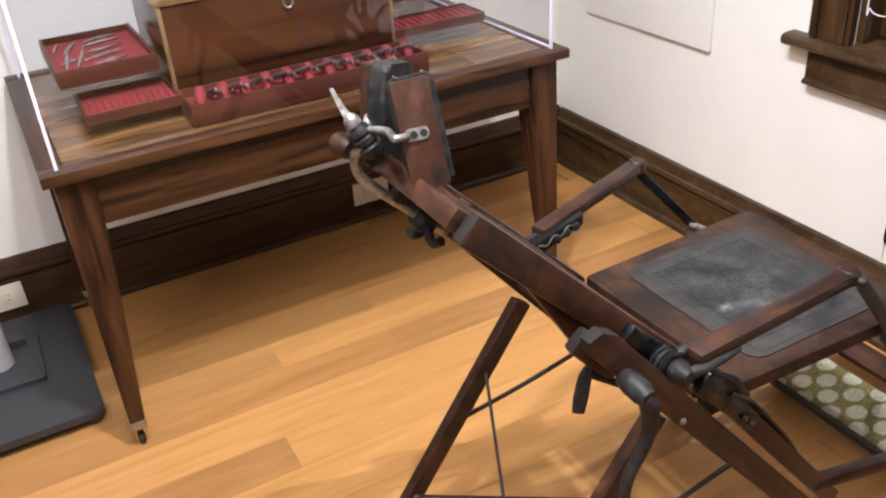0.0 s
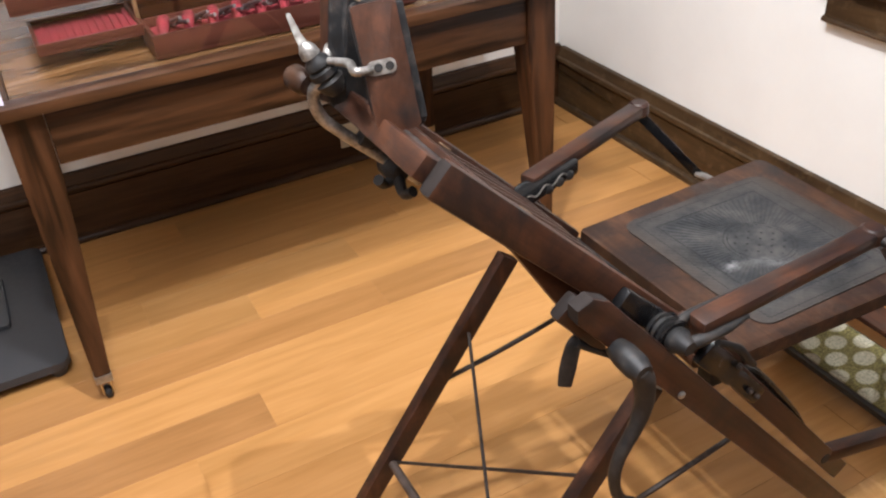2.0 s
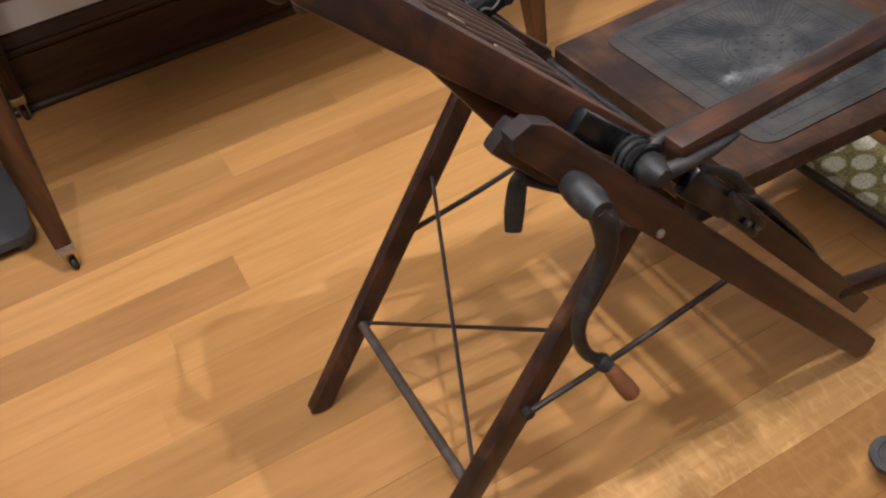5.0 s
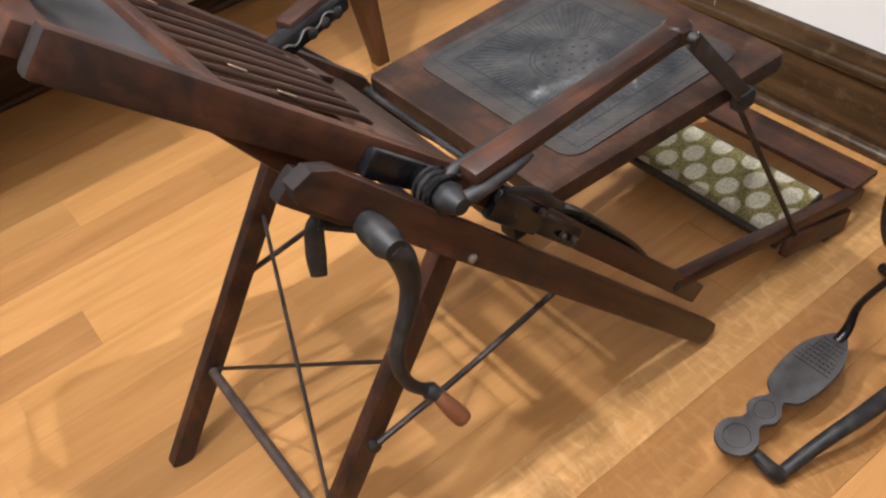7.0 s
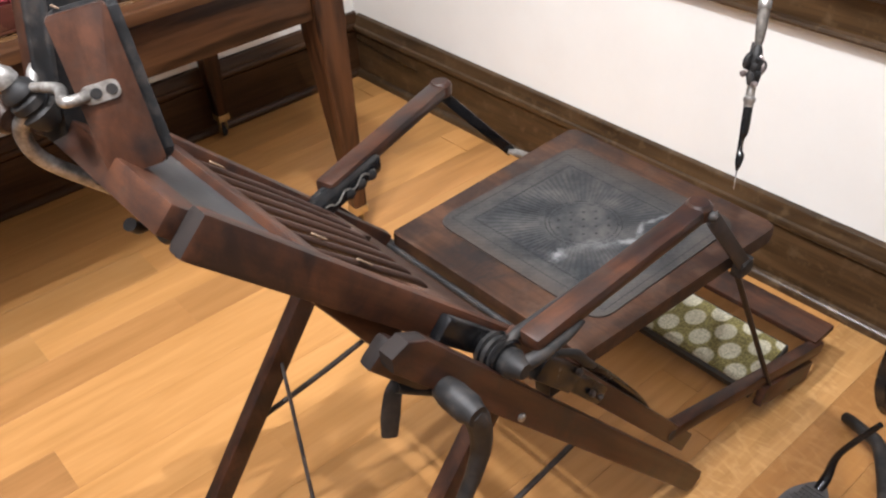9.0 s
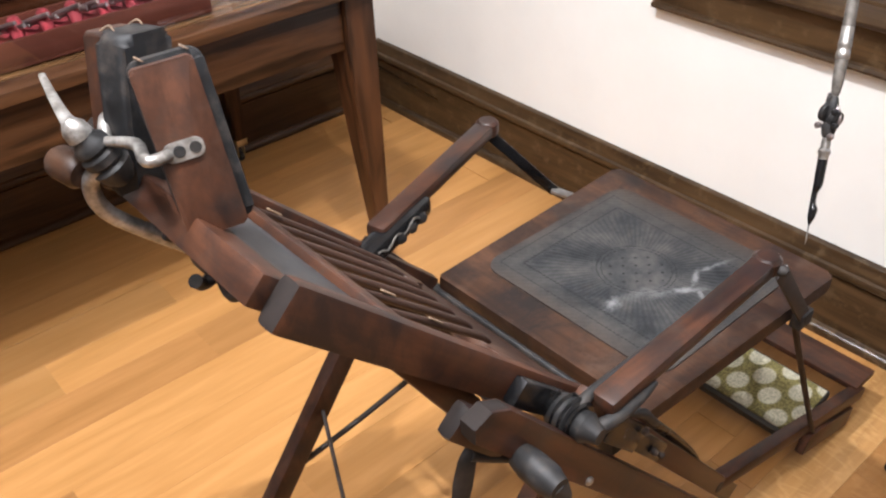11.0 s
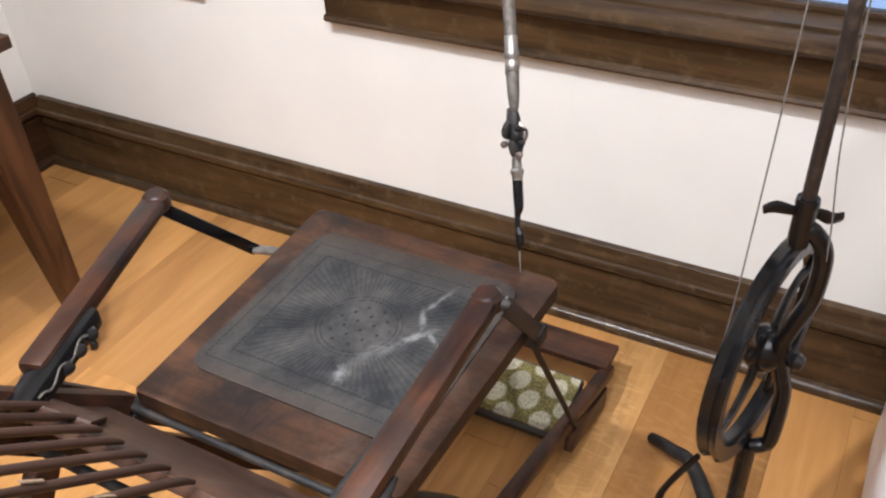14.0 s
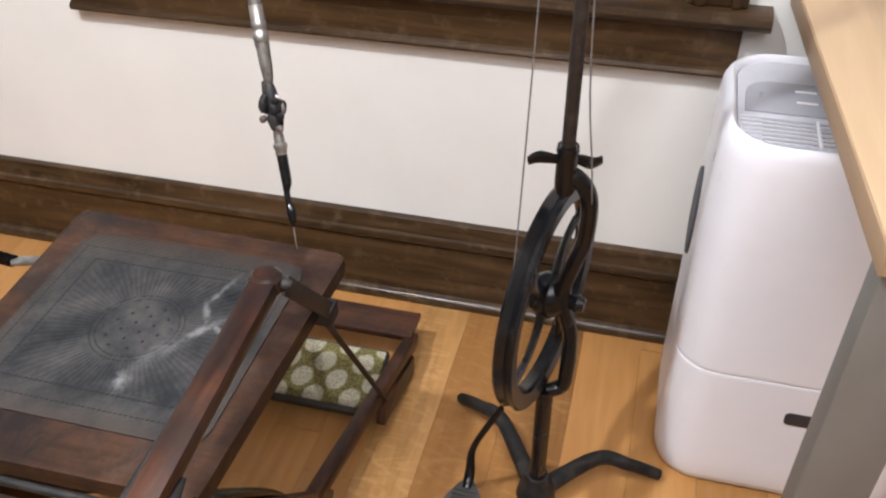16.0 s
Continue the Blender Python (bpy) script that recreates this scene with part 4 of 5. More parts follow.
    part("stile_lug", beam((-1.180, -1.838, 0.728), (-1.105, -1.838, 0.655), 0.018, 0.034, 0.006, (0.7, 0, 0.7)), BLACK, c, "black iron lug on the back stile")
    for y in (-1.835, -1.465):
        part("quadrant", tube([(-0.955, y, 0.515), (-0.905, y, 0.474), (-0.845, y, 0.402), (-0.775, y, 0.308), (-0.715, y, 0.200)], [0.016, 0.015, 0.014, 0.012, 0.008], 10, 6, (0.6, (0, 1, 0))), BLACK, c)
    # arms
    def arm(base, tip, nearside):
        b, t = Vector(base), Vector(tip)
        a = part("armrest", beam(b, t, 0.033, 0.024, 0.008), CHAIR_X, c, "rounded walnut armrest bar")
        w = (t - b).normalized()
        part("arm_knuckle", lathe(t + w * 0.004 - Vector((0, 0, 0.014)), t + w * 0.004 + Vector((0, 0, 0.014)), [(0, 0.014), (0.2, 0.019), (0.8, 0.019), (1, 0.014)], 18), CHAIR_X, a)
        return a, b, t, w

    a, b, t, w = arm((-1.088, -1.882, 0.674), (-0.758, -1.873, 0.690), True)
    part("arm_fork", tube([Vector((-1.112, -1.868, 0.668)), b + Vector((0.0, 0.0175, 0.004)), b + Vector((0.05, 0.0185, 0.008)), b + Vector((0.17, 0.0185, 0.014))], [0.010, 0.007, 0.0045, 0.002], 10, 5), IRON, a)
    part("arm_fork", tube([Vector((-1.112, -1.888, 0.655)), b + Vector((0.004, -0.016, -0.012)), b + Vector((0.045, -0.0165, -0.010)), b + Vector((0.080, -0.014, -0.008))], [0.011, 0.0085, 0.007, 0.003], 10, 5), IRON, a)
    part("arm_pivot", lathe((-1.118, -1.842, 0.662), (-1.114, -1.905, 0.662), [(0, 0.020), (0.12, 0.023), (0.40, 0.023), (0.45, 0.017), (0.70, 0.019), (0.80, 0.015), (1, 0.010)], 20), IRON, a, "black knurled iron pivot")
    for k in (0.0, 0.010, 0.020):
        part("pivot_ring", lathe((-1.116, -1.852 - k, 0.662), (-1.116, -1.857 - k, 0.662), [(0, 0.0235), (0.5, 0.0262), (1, 0.0235)], 20), BLACK, a)
    part("arm_strap", beam((-0.748, -1.892, 0.685), (-0.620, -1.886, 0.530), 0.005, 0.024, 0.002, (0.7, 0, 0.7)), ROD, a)
    part("strap_bolt", lathe((-0.750, -1.885, 0.688), (-0.750, -1.902, 0.688), [(0, 0.008), (0.7, 0.008), (1, 0.004)], 12), IRON, a)
    part("seat_lug", box(-0.636, -0.604, -1.892, -1.872, 0.512, 0.540, 0.004), IRON, seat)
    a, b, t, w = arm((-1.075, -1.462, 0.684), (-0.766, -1.362, 0.694), False)
    part("arm_bracket", beam(b + w * -0.050 + Vector((0, -0.012, -0.010)), b + w * 0.112 + Vector((0, -0.012, -0.010)), 0.032, 0.030, 0.007), BLACK, a, "black cast-iron arm bracket with worn edges")
    # Added wavy grey tube draws the light highlights along the bracket's worn edge.
    side = Vector((w.y, -w.x, 0)).normalized()
    wavy = [b + w * (-0.030 + 0.011 * k) + Vector((0, -0.012, -0.008 + (0.005, 0.003, -0.004, -0.002)[k % 4])) + side * 0.0160 for k in range(12)]
    part("scroll_highlight", tube(wavy, 0.0017, 8, 4), DULL, a, "grey line for the highlights on the worn scroll edge")
    for k in (0.030, 0.058, 0.085):
        q = b + w * k + Vector((0.002, -0.027, -0.014))
        part("screw", lathe(q, q + Vector((-0.3, -1, 0)).normalized() * 0.006, [(0, 0.009), (0.6, 0.009), (1, 0.005)], 12), IRON, a)
    part("arm_strap", beam(t + Vector((0.006, 0.002, -0.012)), (-0.634, -1.402, 0.533), 0.005, 0.019, 0.0015), BLACK, a, "flat black iron strap")
    part("strap_tip", beam((-0.640, -1.400, 0.5385), (-0.604, -1.446, 0.520), 0.019, 0.006, 0.002), STEEL, a, "bare steel strap end")
    # foot rest hung from the seat
    for y, yl in ((-1.872, -1.846), (-1.455, -1.470)):
        part("foot_link", tube([(-0.622, y, 0.520), (-0.560, y, 0.405), (-0.392, y, 0.096)], 0.0062, 8, 4, (0.6, (0, 1, 0))), ROD, c)
        part("foot_side_bar", beam((-0.690, yl, 0.180), (-0.195, y + 0.004, 0.072), 0.026, 0.030, 0.008), CHAIR_X, c)
        part("bar_knob", lathe((-0.697, yl - 0.013, 0.181), (-0.697, yl + 0.013, 0.181), [(0, 0.010), (0.2, 0.016), (0.8, 0.016), (1, 0.010)], 14), IRON, c)
        part("bar_runner", beam((-0.420, y + 0.002, 0.085), (-0.230, y + 0.002, 0.028), 0.018, 0.046, 0.004), CHAIR_X, c)
    part("foot_front_board", box(-0.222, -0.146, -1.872, -1.448, 0.084, 0.098, 0.004), CHAIR_Y, c, "plain walnut crossboard")
    part("foot_board", beam((-0.345, -1.845, 0.080), (-0.345, -1.468, 0.080), 0.140, 0.022, 0.004, (-0.30, 0, 0.95)), GREEN_EDGE, c, "dark-edged foot board")
    part("carpet", beam((-0.3475, -1.842, 0.0935), (-0.3475, -1.471, 0.0935), 0.124, 0.006, 0.002, (-0.30, 0, 0.95)), CARPET, c, "olive carpet with cream ovals")
    part("foot_stay", beam((-0.27, -1.862, 0.0), (-0.27, -1.862, 0.060), 0.016, 0.03, 0.002, (1, 0, 0)), CHAIR_Z, c)
    part("foot_stay", beam((-0.27, -1.458, 0.0), (-0.27, -1.458, 0.060), 0.016, 0.03, 0.002, (1, 0, 0)), CHAIR_Z, c)
    # headrest
    hub = Vector((-1.445, -1.602, 1.020))
    rod = part("headrest_rod", tube([hub + Vector((-0.004, -0.004, -0.012)), Vector((-1.458, -1.592, 0.990)), Vector((-1.454, -1.588, 0.962)), Vector((-1.434, -1.588, 0.934)), Vector((-1.366, -1.594, 0.867)), Vector((-1.330, -1.596, 0.832))], 0.0078, 14, 6), NICKEL, c, "bent worn nickel rod")
    part("rod_clamp", lathe((-1.366, -1.572, 0.864), (-1.366, -1.618, 0.864), [(0, 0.012), (0.2, 0.018), (0.8, 0.018), (1, 0.012)], 16), IRON, rod)
    part("rod_guide", beam((-1.404, -1.594, 0.905), (-1.376, -1.594, 0.945), 0.022, 0.020, 0.003, (0, 1, 0)), IRON, rod)
    for mid, tip in (((-1.387, -1.612, 0.852), (-1.399, -1.620, 0.866)), ((-1.374, -1.638, 0.846), (-1.368, -1.655, 0.856))):
        part("wing_hook", tube([(-1.367, -1.608, 0.858), mid, tip], [0.009, 0.0065, 0.0075], 10, 6), IRON, rod)
    joint = part("ball_joint", lathe(hub + Vector((0.012, -0.006, -0.030)), hub + Vector((-0.014, 0.004, 0.026)), [(0, 0.009), (0.12, 0.015), (0.30, 0.0185), (0.36, 0.014), (0.42, 0.0175), (0.54, 0.0175), (0.58, 0.0135), (0.64, 0.016), (0.74, 0.015), (0.8, 0.011), (0.9, 0.010), (1, 0.005)], 20), IRON, rod, "stacked dark iron and nickel joint")
    part("joint_cap", lathe(hub + Vector((-0.011, 0.003, 0.018)), hub + Vector((-0.018, 0.006, 0.034)), [(0, 0.012), (0.5, 0.011), (0.85, 0.007), (1, 0.004)], 16), NICKEL, rod)
    part("joint_lever", tube([hub + Vector((-0.014, 0.005, 0.024)), hub + Vector((-0.010, 0.045, 0.030)), hub + Vector((-0.001, 0.100, 0.038))], [0.0075, 0.0050, 0.0030], 12, 6, (0.5, (1, 0.5, 0))), NICKEL, rod)
    nearc = Vector((-1.401, -1.689, 1.040))

    def pad(centre, facing, up, name):
        """A wooden back with a leather cushion on its far side."""
        f = Vector(facing).normalized()
        w = (Vector(up) - Vector(up).dot(f) * f).normalized()
        a = f.cross(w)
        m = Matrix((a, w, f)).transposed().to_4x4()
        m.translation = centre
        p = part(name, slab(rounded(-0.024, 0.026, -0.071, 0.071, 0.004), 0.020, m @ Matrix.Translation((0, 0, -0.020)), 0.003), CHAIR_Z, c, "scuffed wooden headrest back")
        cushion = slab(rounded(-0.034, 0.027, -0.0745, 0.0745, 0.010), 0.030, m @ Matrix.Translation((0, 0, -0.0515)), 0.010)
        FLAT.discard(id(cushion))
        for v in cushion.verts:
            v.co += f * 0.0015 * noise.noise(v.co * 60)
        part("cushion", cushion, PAD, p, "cracked black leather cushion", 60)
        for k in range(2):
            x, y = (-0.024, 0.012)[k], 0.0735
            part("frayed_edge", tube([m @ Vector((x, y, -0.018)), m @ Vector((x + 0.005, y + 0.004, -0.024)), m @ Vector((x + 0.002, y + 0.001, -0.032))], [0.0006, 0.0014, 0.0006], 7, 4), FRAYED, p)
        return p, m

    p1, m1 = pad(nearc, (-0.30, -0.90, 0.30), (0, 0.316, 0.949), "headrest_pad")
    p2, m2 = pad(Vector((-1.408, -1.545, 1.028)), (-0.45, 0.88, 0.00), (0.12, 0.22, 0.95), "headrest_pad")
    part("arm_plate", slab(rounded(-0.010, 0.022, -0.008, 0.008, 0.006), 0.003, m1 @ Matrix.Translation((0.006 * 0, 0.002, 0.0)), 0.001), NICKEL, p1, "nickel plate with two screws")
    for x in (-0.003, 0.010):
        part("screw", lathe(m1 @ Vector((x, 0.002, 0.003)), m1 @ Vector((x, 0.002, 0.0045)), [(0, 0.005), (1, 0.0045)], 12), IRON, p1)
    part("pad_arm", tube([hub + Vector((0.004, -0.010, 0.012)), hub.lerp(m1.translation, 0.42) + Vector((0, 0, 0.006)), m1 @ Vector((0.036, 0.004, 0.010)), m1 @ Vector((0.018, 0.002, 0.003))], [0.0045, 0.0055, 0.0052, 0.005], 12, 6), NICKEL, p1)
    part("pad_arm", tube([hub + Vector((0.008, 0.008, 0.0)), hub + Vector((0.02, 0.03, 0.01)), m2 @ Vector((0, 0.0, -0.004))], 0.006, 10, 6), NICKEL, p2)
    part("neck_block", lathe((-1.462, -1.592, 1.000), (-1.470, -1.557, 1.004), [(0, 0.012), (0.15, 0.0155), (0.85, 0.0155), (1, 0.012)], 18), SEAT_WOOD, c)
    return c


chair()


# ---- treadle drill engine ----
def engine():
    e = thing("treadle_drill", (-0.49, -2.175, 0), "black cast-iron foot treadle dental drill engine", "dental drill")
    cx, cy = -0.497, -2.176
    part("base_hub", lathe((cx, cy, 0.030), (cx, cy, 0.105), [(0, 0.026), (0.3, 0.034), (0.6, 0.030), (0.8, 0.022), (1, 0.019)], 20), IRON, e)
    for tx, ty, bx, by in ((-0.283, -1.992, -0.36, -2.09), (-0.376, -2.385, -0.405, -2.27), (-0.765, -2.135, -0.62, -2.165)):
        part("base_leg", tube([(cx, cy, 0.055), (bx, by, 0.062), ((bx + tx) / 2, (by + ty) / 2, 0.046), (tx, ty, 0.016)], [0.017, 0.0135, 0.012, 0.0108], 12, 6), IRON, e, "curved iron leg on the floor")
    part("lower_post", tube([(cx, cy, 0.09), (cx, cy, 0.32)], 0.0135, 16), BLACK, e)
    part("frame_bow", tube([(cx, cy, 0.315), (cx + 0.010, cy - 0.020, 0.318), (cx + 0.012, cy - 0.028, 0.340), (cx + 0.010, cy - 0.028, 0.43), (cx + 0.004, cy - 0.016, 0.482), (cx, cy - 0.010, 0.525), (cx + 0.006, cy - 0.022, 0.572), (cx + 0.012, cy - 0.033, 0.612), (cx + 0.012, cy - 0.032, 0.680), (cx + 0.002, cy - 0.012, 0.716), (cx, cy, 0.712)], 0.0118, 12, 6), BLACK, e)
    part("post_socket", lathe((cx, cy, 0.692), (cx, cy, 0.762), [(0, 0.012), (0.2, 0.0138), (0.85, 0.0138), (0.9, 0.0150), (1, 0.0138)], 18), BLACK, e)
    wing = [(-0.034, 0.044, 0.013), (-0.024, 0.033, 0.014), (-0.008, 0.012, 0.004), (0.010, -0.014, -0.004), (0.024, -0.030, -0.016), (0.035, -0.041, -0.016)]
    part("wing_screw", tube([(cx + p, cy + q, 0.741 + r) for p, q, r in wing], [0.007, 0.009, 0.0065, 0.0075, 0.009, 0.007], 10, 4, (0.4, (0, 0, 1))), BLACK, e)
    part("upper_post", tube([(cx, cy, 0.761), (cx, cy, 1.75)], 0.0088, 16), ROD, e)
    # flywheel with turned rim and curved spokes
    d = Vector((0.978, -0.208, 0)).normalized()
    ax = Vector((d.y, -d.x, 0)) * -1
    mid = Vector((-0.482, -2.166, 0.500))
    R = 0.156

    def on_wheel(r, a, off=0.0):
        return mid + d * (r * math.cos(a)) + Vector((0, 0, r * math.sin(a))) + ax * off

    rim = bmesh.new()
    section = ((0.013, -0.014), (0.016, -0.010), (0.010, 0.0), (0.016, 0.010), (0.013, 0.014), (-0.010, 0.012), (-0.013, 0.0), (-0.010, -0.012))
    rings = [[rim.verts.new(on_wheel(R + s, math.tau * k / 72, o)) for s, o in section] for k in range(72)]
    for k in range(72):
        for j in range(8):
            rim.faces.new((rings[k][j], rings[(k + 1) % 72][j], rings[(k + 1) % 72][(j + 1) % 8], rings[k][(j + 1) % 8]))
    wheel = part("flywheel", rim, BLACK, e, "glossy black grooved flywheel rim", 50)
    for k in range(4):
        a0 = math.tau * k / 4 + 0.5
        part("spoke", tube([on_wheel(0.022, a0), on_wheel(0.060, a0 + 0.30), on_wheel(0.105, a0 + 0.18), on_wheel(R - 0.010, a0 - 0.05)], [0.013, 0.010, 0.009, 0.011], 10, 5, (0.6, (d.x, d.y, 0.2))), BLACK, wheel)
    part("wheel_hub", lathe(mid - ax * 0.030, mid + ax * 0.030, [(0, 0.018), (0.15, 0.028), (0.35, 0.034), (0.65, 0.034), (0.85, 0.026), (1, 0.014)], 18), BLACK, wheel)
    part("axle", lathe(mid - ax * 0.055, mid + ax * 0.045, [(0, 0.010), (0.1, 0.014), (0.2, 0.010), (0.9, 0.009), (1, 0.006)], 14), BLACK, wheel)
    part("drive_cord", tube([(-0.500, -2.112, 0.50), (cx, -2.118, 0.60), (cx, -2.128, 0.955), (cx, -2.148, 1.70)], 0.0011, 6), CORD, e)
    part("drive_cord", tube([(-0.490, -2.216, 0.640), (cx, -2.209, 0.723), (cx, -2.189, 0.961), (cx, -2.180, 1.70)], 0.0011, 6), CORD, e)
    # treadle: shoe-shaped plate of three lobes on a rocking bar
    m = Matrix.Translation((-0.785, -2.062, 0.050)) @ Matrix.Rotation(math.atan2(0.0, 0.30), 4, "Z") @ Matrix.Rotation(radians(-6), 4, "Y")
    spine = [(-0.030, 0.0), (-0.022, 0.022), (-0.004, 0.033), (0.018, 0.031), (0.034, 0.018), (0.046, 0.014), (0.056, 0.024), (0.070, 0.027), (0.084, 0.021), (0.093, 0.013), (0.103, 0.014), (0.113, 0.030), (0.140, 0.037), (0.175, 0.040), (0.215, 0.036), (0.245, 0.022), (0.262, 0.010)]
    half = [(v.x, max(v.y, 0.0)) for v in curve_points([(x, y, 0) for x, y in spine], 4)]
    outline = half + [(x, -y) for x, y in reversed(half[1:])]
    treadle = part("treadle", slab(outline, 0.010, m, 0.0015), TREAD, e, "shoe-shaped iron foot treadle")
    for k in range(8):
        x = 0.182 + k * 0.0085
        half_wide = 0.034 - 0.0022 * k
        part("tread_rib", beam(m @ Vector((x, -half_wide, 0.0105)), m @ Vector((x, half_wide, 0.0105)), 0.0026, 0.003, 0), TREAD, treadle)
    for k in range(-3, 4):
        part("tread_rib", beam(m @ Vector((0.180, k * 0.0085, 0.0105)), m @ Vector((0.242 - 0.004 * abs(k), k * 0.0072, 0.0105)), 0.0026, 0.003, 0), TREAD, treadle)
    for x, r in ((0.005, 0.021), (0.070, 0.017)):
        part("tread_ring", tube([m @ Vector((x + r * math.cos(g), r * math.sin(g), 0.0102)) for g in (math.tau * k / 24 for k in range(24))], 0.0012, 6, closed=True), TREAD, treadle)
    part("treadle_arm", tube([m @ Vector((0.250, 0.0, 0.004)), m @ Vector((0.275, 0.0, 0.020)), m @ Vector((0.290, -0.004, 0.075)), (-0.505, -2.110, 0.265)], [0.010, 0.009, 0.006, 0.005], 10, 5), BLACK, treadle)
    part("treadle_pivot", tube([(-0.765, -2.135, 0.016), (-0.775, -2.125, 0.030), (-0.778, -2.095, 0.044)], [0.015, 0.013, 0.010], 10, 4), IRON, treadle)
    # hanging handpiece
    a, z = Vector((-0.662, -1.866, 0.883)), Vector((-0.722, -1.902, 0.742))
    w = (z - a).normalized()
    up = a - w * 0.17
    right = Vector((-0.25, -0.97, 0))
    part("cable", tube([a - w * 0.088, up, up + Vector((0.02, 0.008, 0.10)), up + Vector((0.04, -0.04, 0.28)), up + Vector((0.06, -0.15, 0.46)), (cx, cy, 1.74)], 0.0072, 12, 8), DULL, e, "woven grey flexible shaft sleeve")
    piece = part("handpiece", lathe(a - w * 0.054, a - w * 0.008, [(0, 0.0070), (0.08, 0.0074), (0.55, 0.0068), (0.85, 0.0055), (1, 0.0036)], 16), DULL, e, "taupe metal handpiece")
    part("ferrule", lathe(a - w * 0.092, a - w * 0.053, [(0, 0.0074), (0.42, 0.0075), (0.46, 0.0082), (0.6, 0.0082), (0.64, 0.0074), (0.72, 0.0074), (0.76, 0.0083), (0.94, 0.0083), (1, 0.0074)], 18), STEEL, piece, "ringed steel ferrule")
    part("catch", tube([a - w * 0.056 - right * 0.008, a - w * 0.050 - right * 0.0095, a - w * 0.044 - right * 0.008], 0.0012, 8, 4), IRON, piece)
    gear = part("gear_head", lathe(a - w * 0.010, a + w * 0.042, [(0, 0.0036), (0.1, 0.0058), (0.3, 0.0075), (0.5, 0.0062), (0.62, 0.0058), (0.68, 0.0088), (0.76, 0.0092), (0.95, 0.0068), (1, 0.0045)], 18), IRON, e, "black jointed gear head")
    for k, (d0, d1, off, r0) in enumerate(((-0.012, -0.002, 0.013, 0.0125), (0.002, 0.012, 0.016, 0.0105))):
        at = a + w * off
        part("gear_disc", lathe(at + right * d0, at + right * d1, [(0, r0 * 0.75), (0.2, r0), (0.8, r0), (1, r0 * 0.75)], 18), IRON, gear)
    part("gear_ring", tube([a + w * 0.014 + (w * math.cos(g) + right * math.sin(g)) * 0.0135 for g in (math.tau * k / 20 for k in range(20))], 0.0024, 8, closed=True), TARNISH, gear, "worn steel ring")
    part("yoke", beam(a - w * 0.011 - right * 0.005, a + w * 0.003 - right * 0.007, 0.008, 0.008, 0.0015), IRON, gear)
    for off, sx in ((0.004, 0.010), (0.020, 0.013), (0.034, 0.0095), (0.028, -0.011)):
        at = a + w * off + right * sx
        part("knob", lathe(at - Vector((0.004, 0, 0)), at + Vector((-0.011, 0.002, 0)), [(0, 0.0030), (0.5, 0.0042), (0.9, 0.0040), (1, 0.0024)], 10), IRON if sx > 0.0096 else TARNISH, gear)
    part("nose", lathe(a + w * 0.041, a + w * 0.068, [(0, 0.0050), (0.35, 0.0058), (0.5, 0.0055), (0.58, 0.0078), (0.72, 0.0078), (0.8, 0.0064), (1, 0.0062)], 16), STEEL, e)
    part("black_nib", tube([a + w * 0.067, a + w * 0.090, a + w * 0.100 - right * 0.0002, a + w * 0.110 - right * 0.0024, a + w * 0.124 - right * 0.0026, a + w * 0.131 - right * 0.0004, a + w * 0.142 - right * 0.0012, a + w * 0.151 - right * 0.002], [0.0061, 0.0060, 0.0056, 0.0036, 0.0034, 0.0056, 0.0044, 0.0010], 12), BLACK, e, "black notched nib")
    part("drill_bit", lathe(a + w * 0.149 - right * 0.002, a + w * 0.176 - right * 0.002, [(0, 0.0012), (0.7, 0.0007), (1, 0.0003)], 8), STEEL, e)


engine()


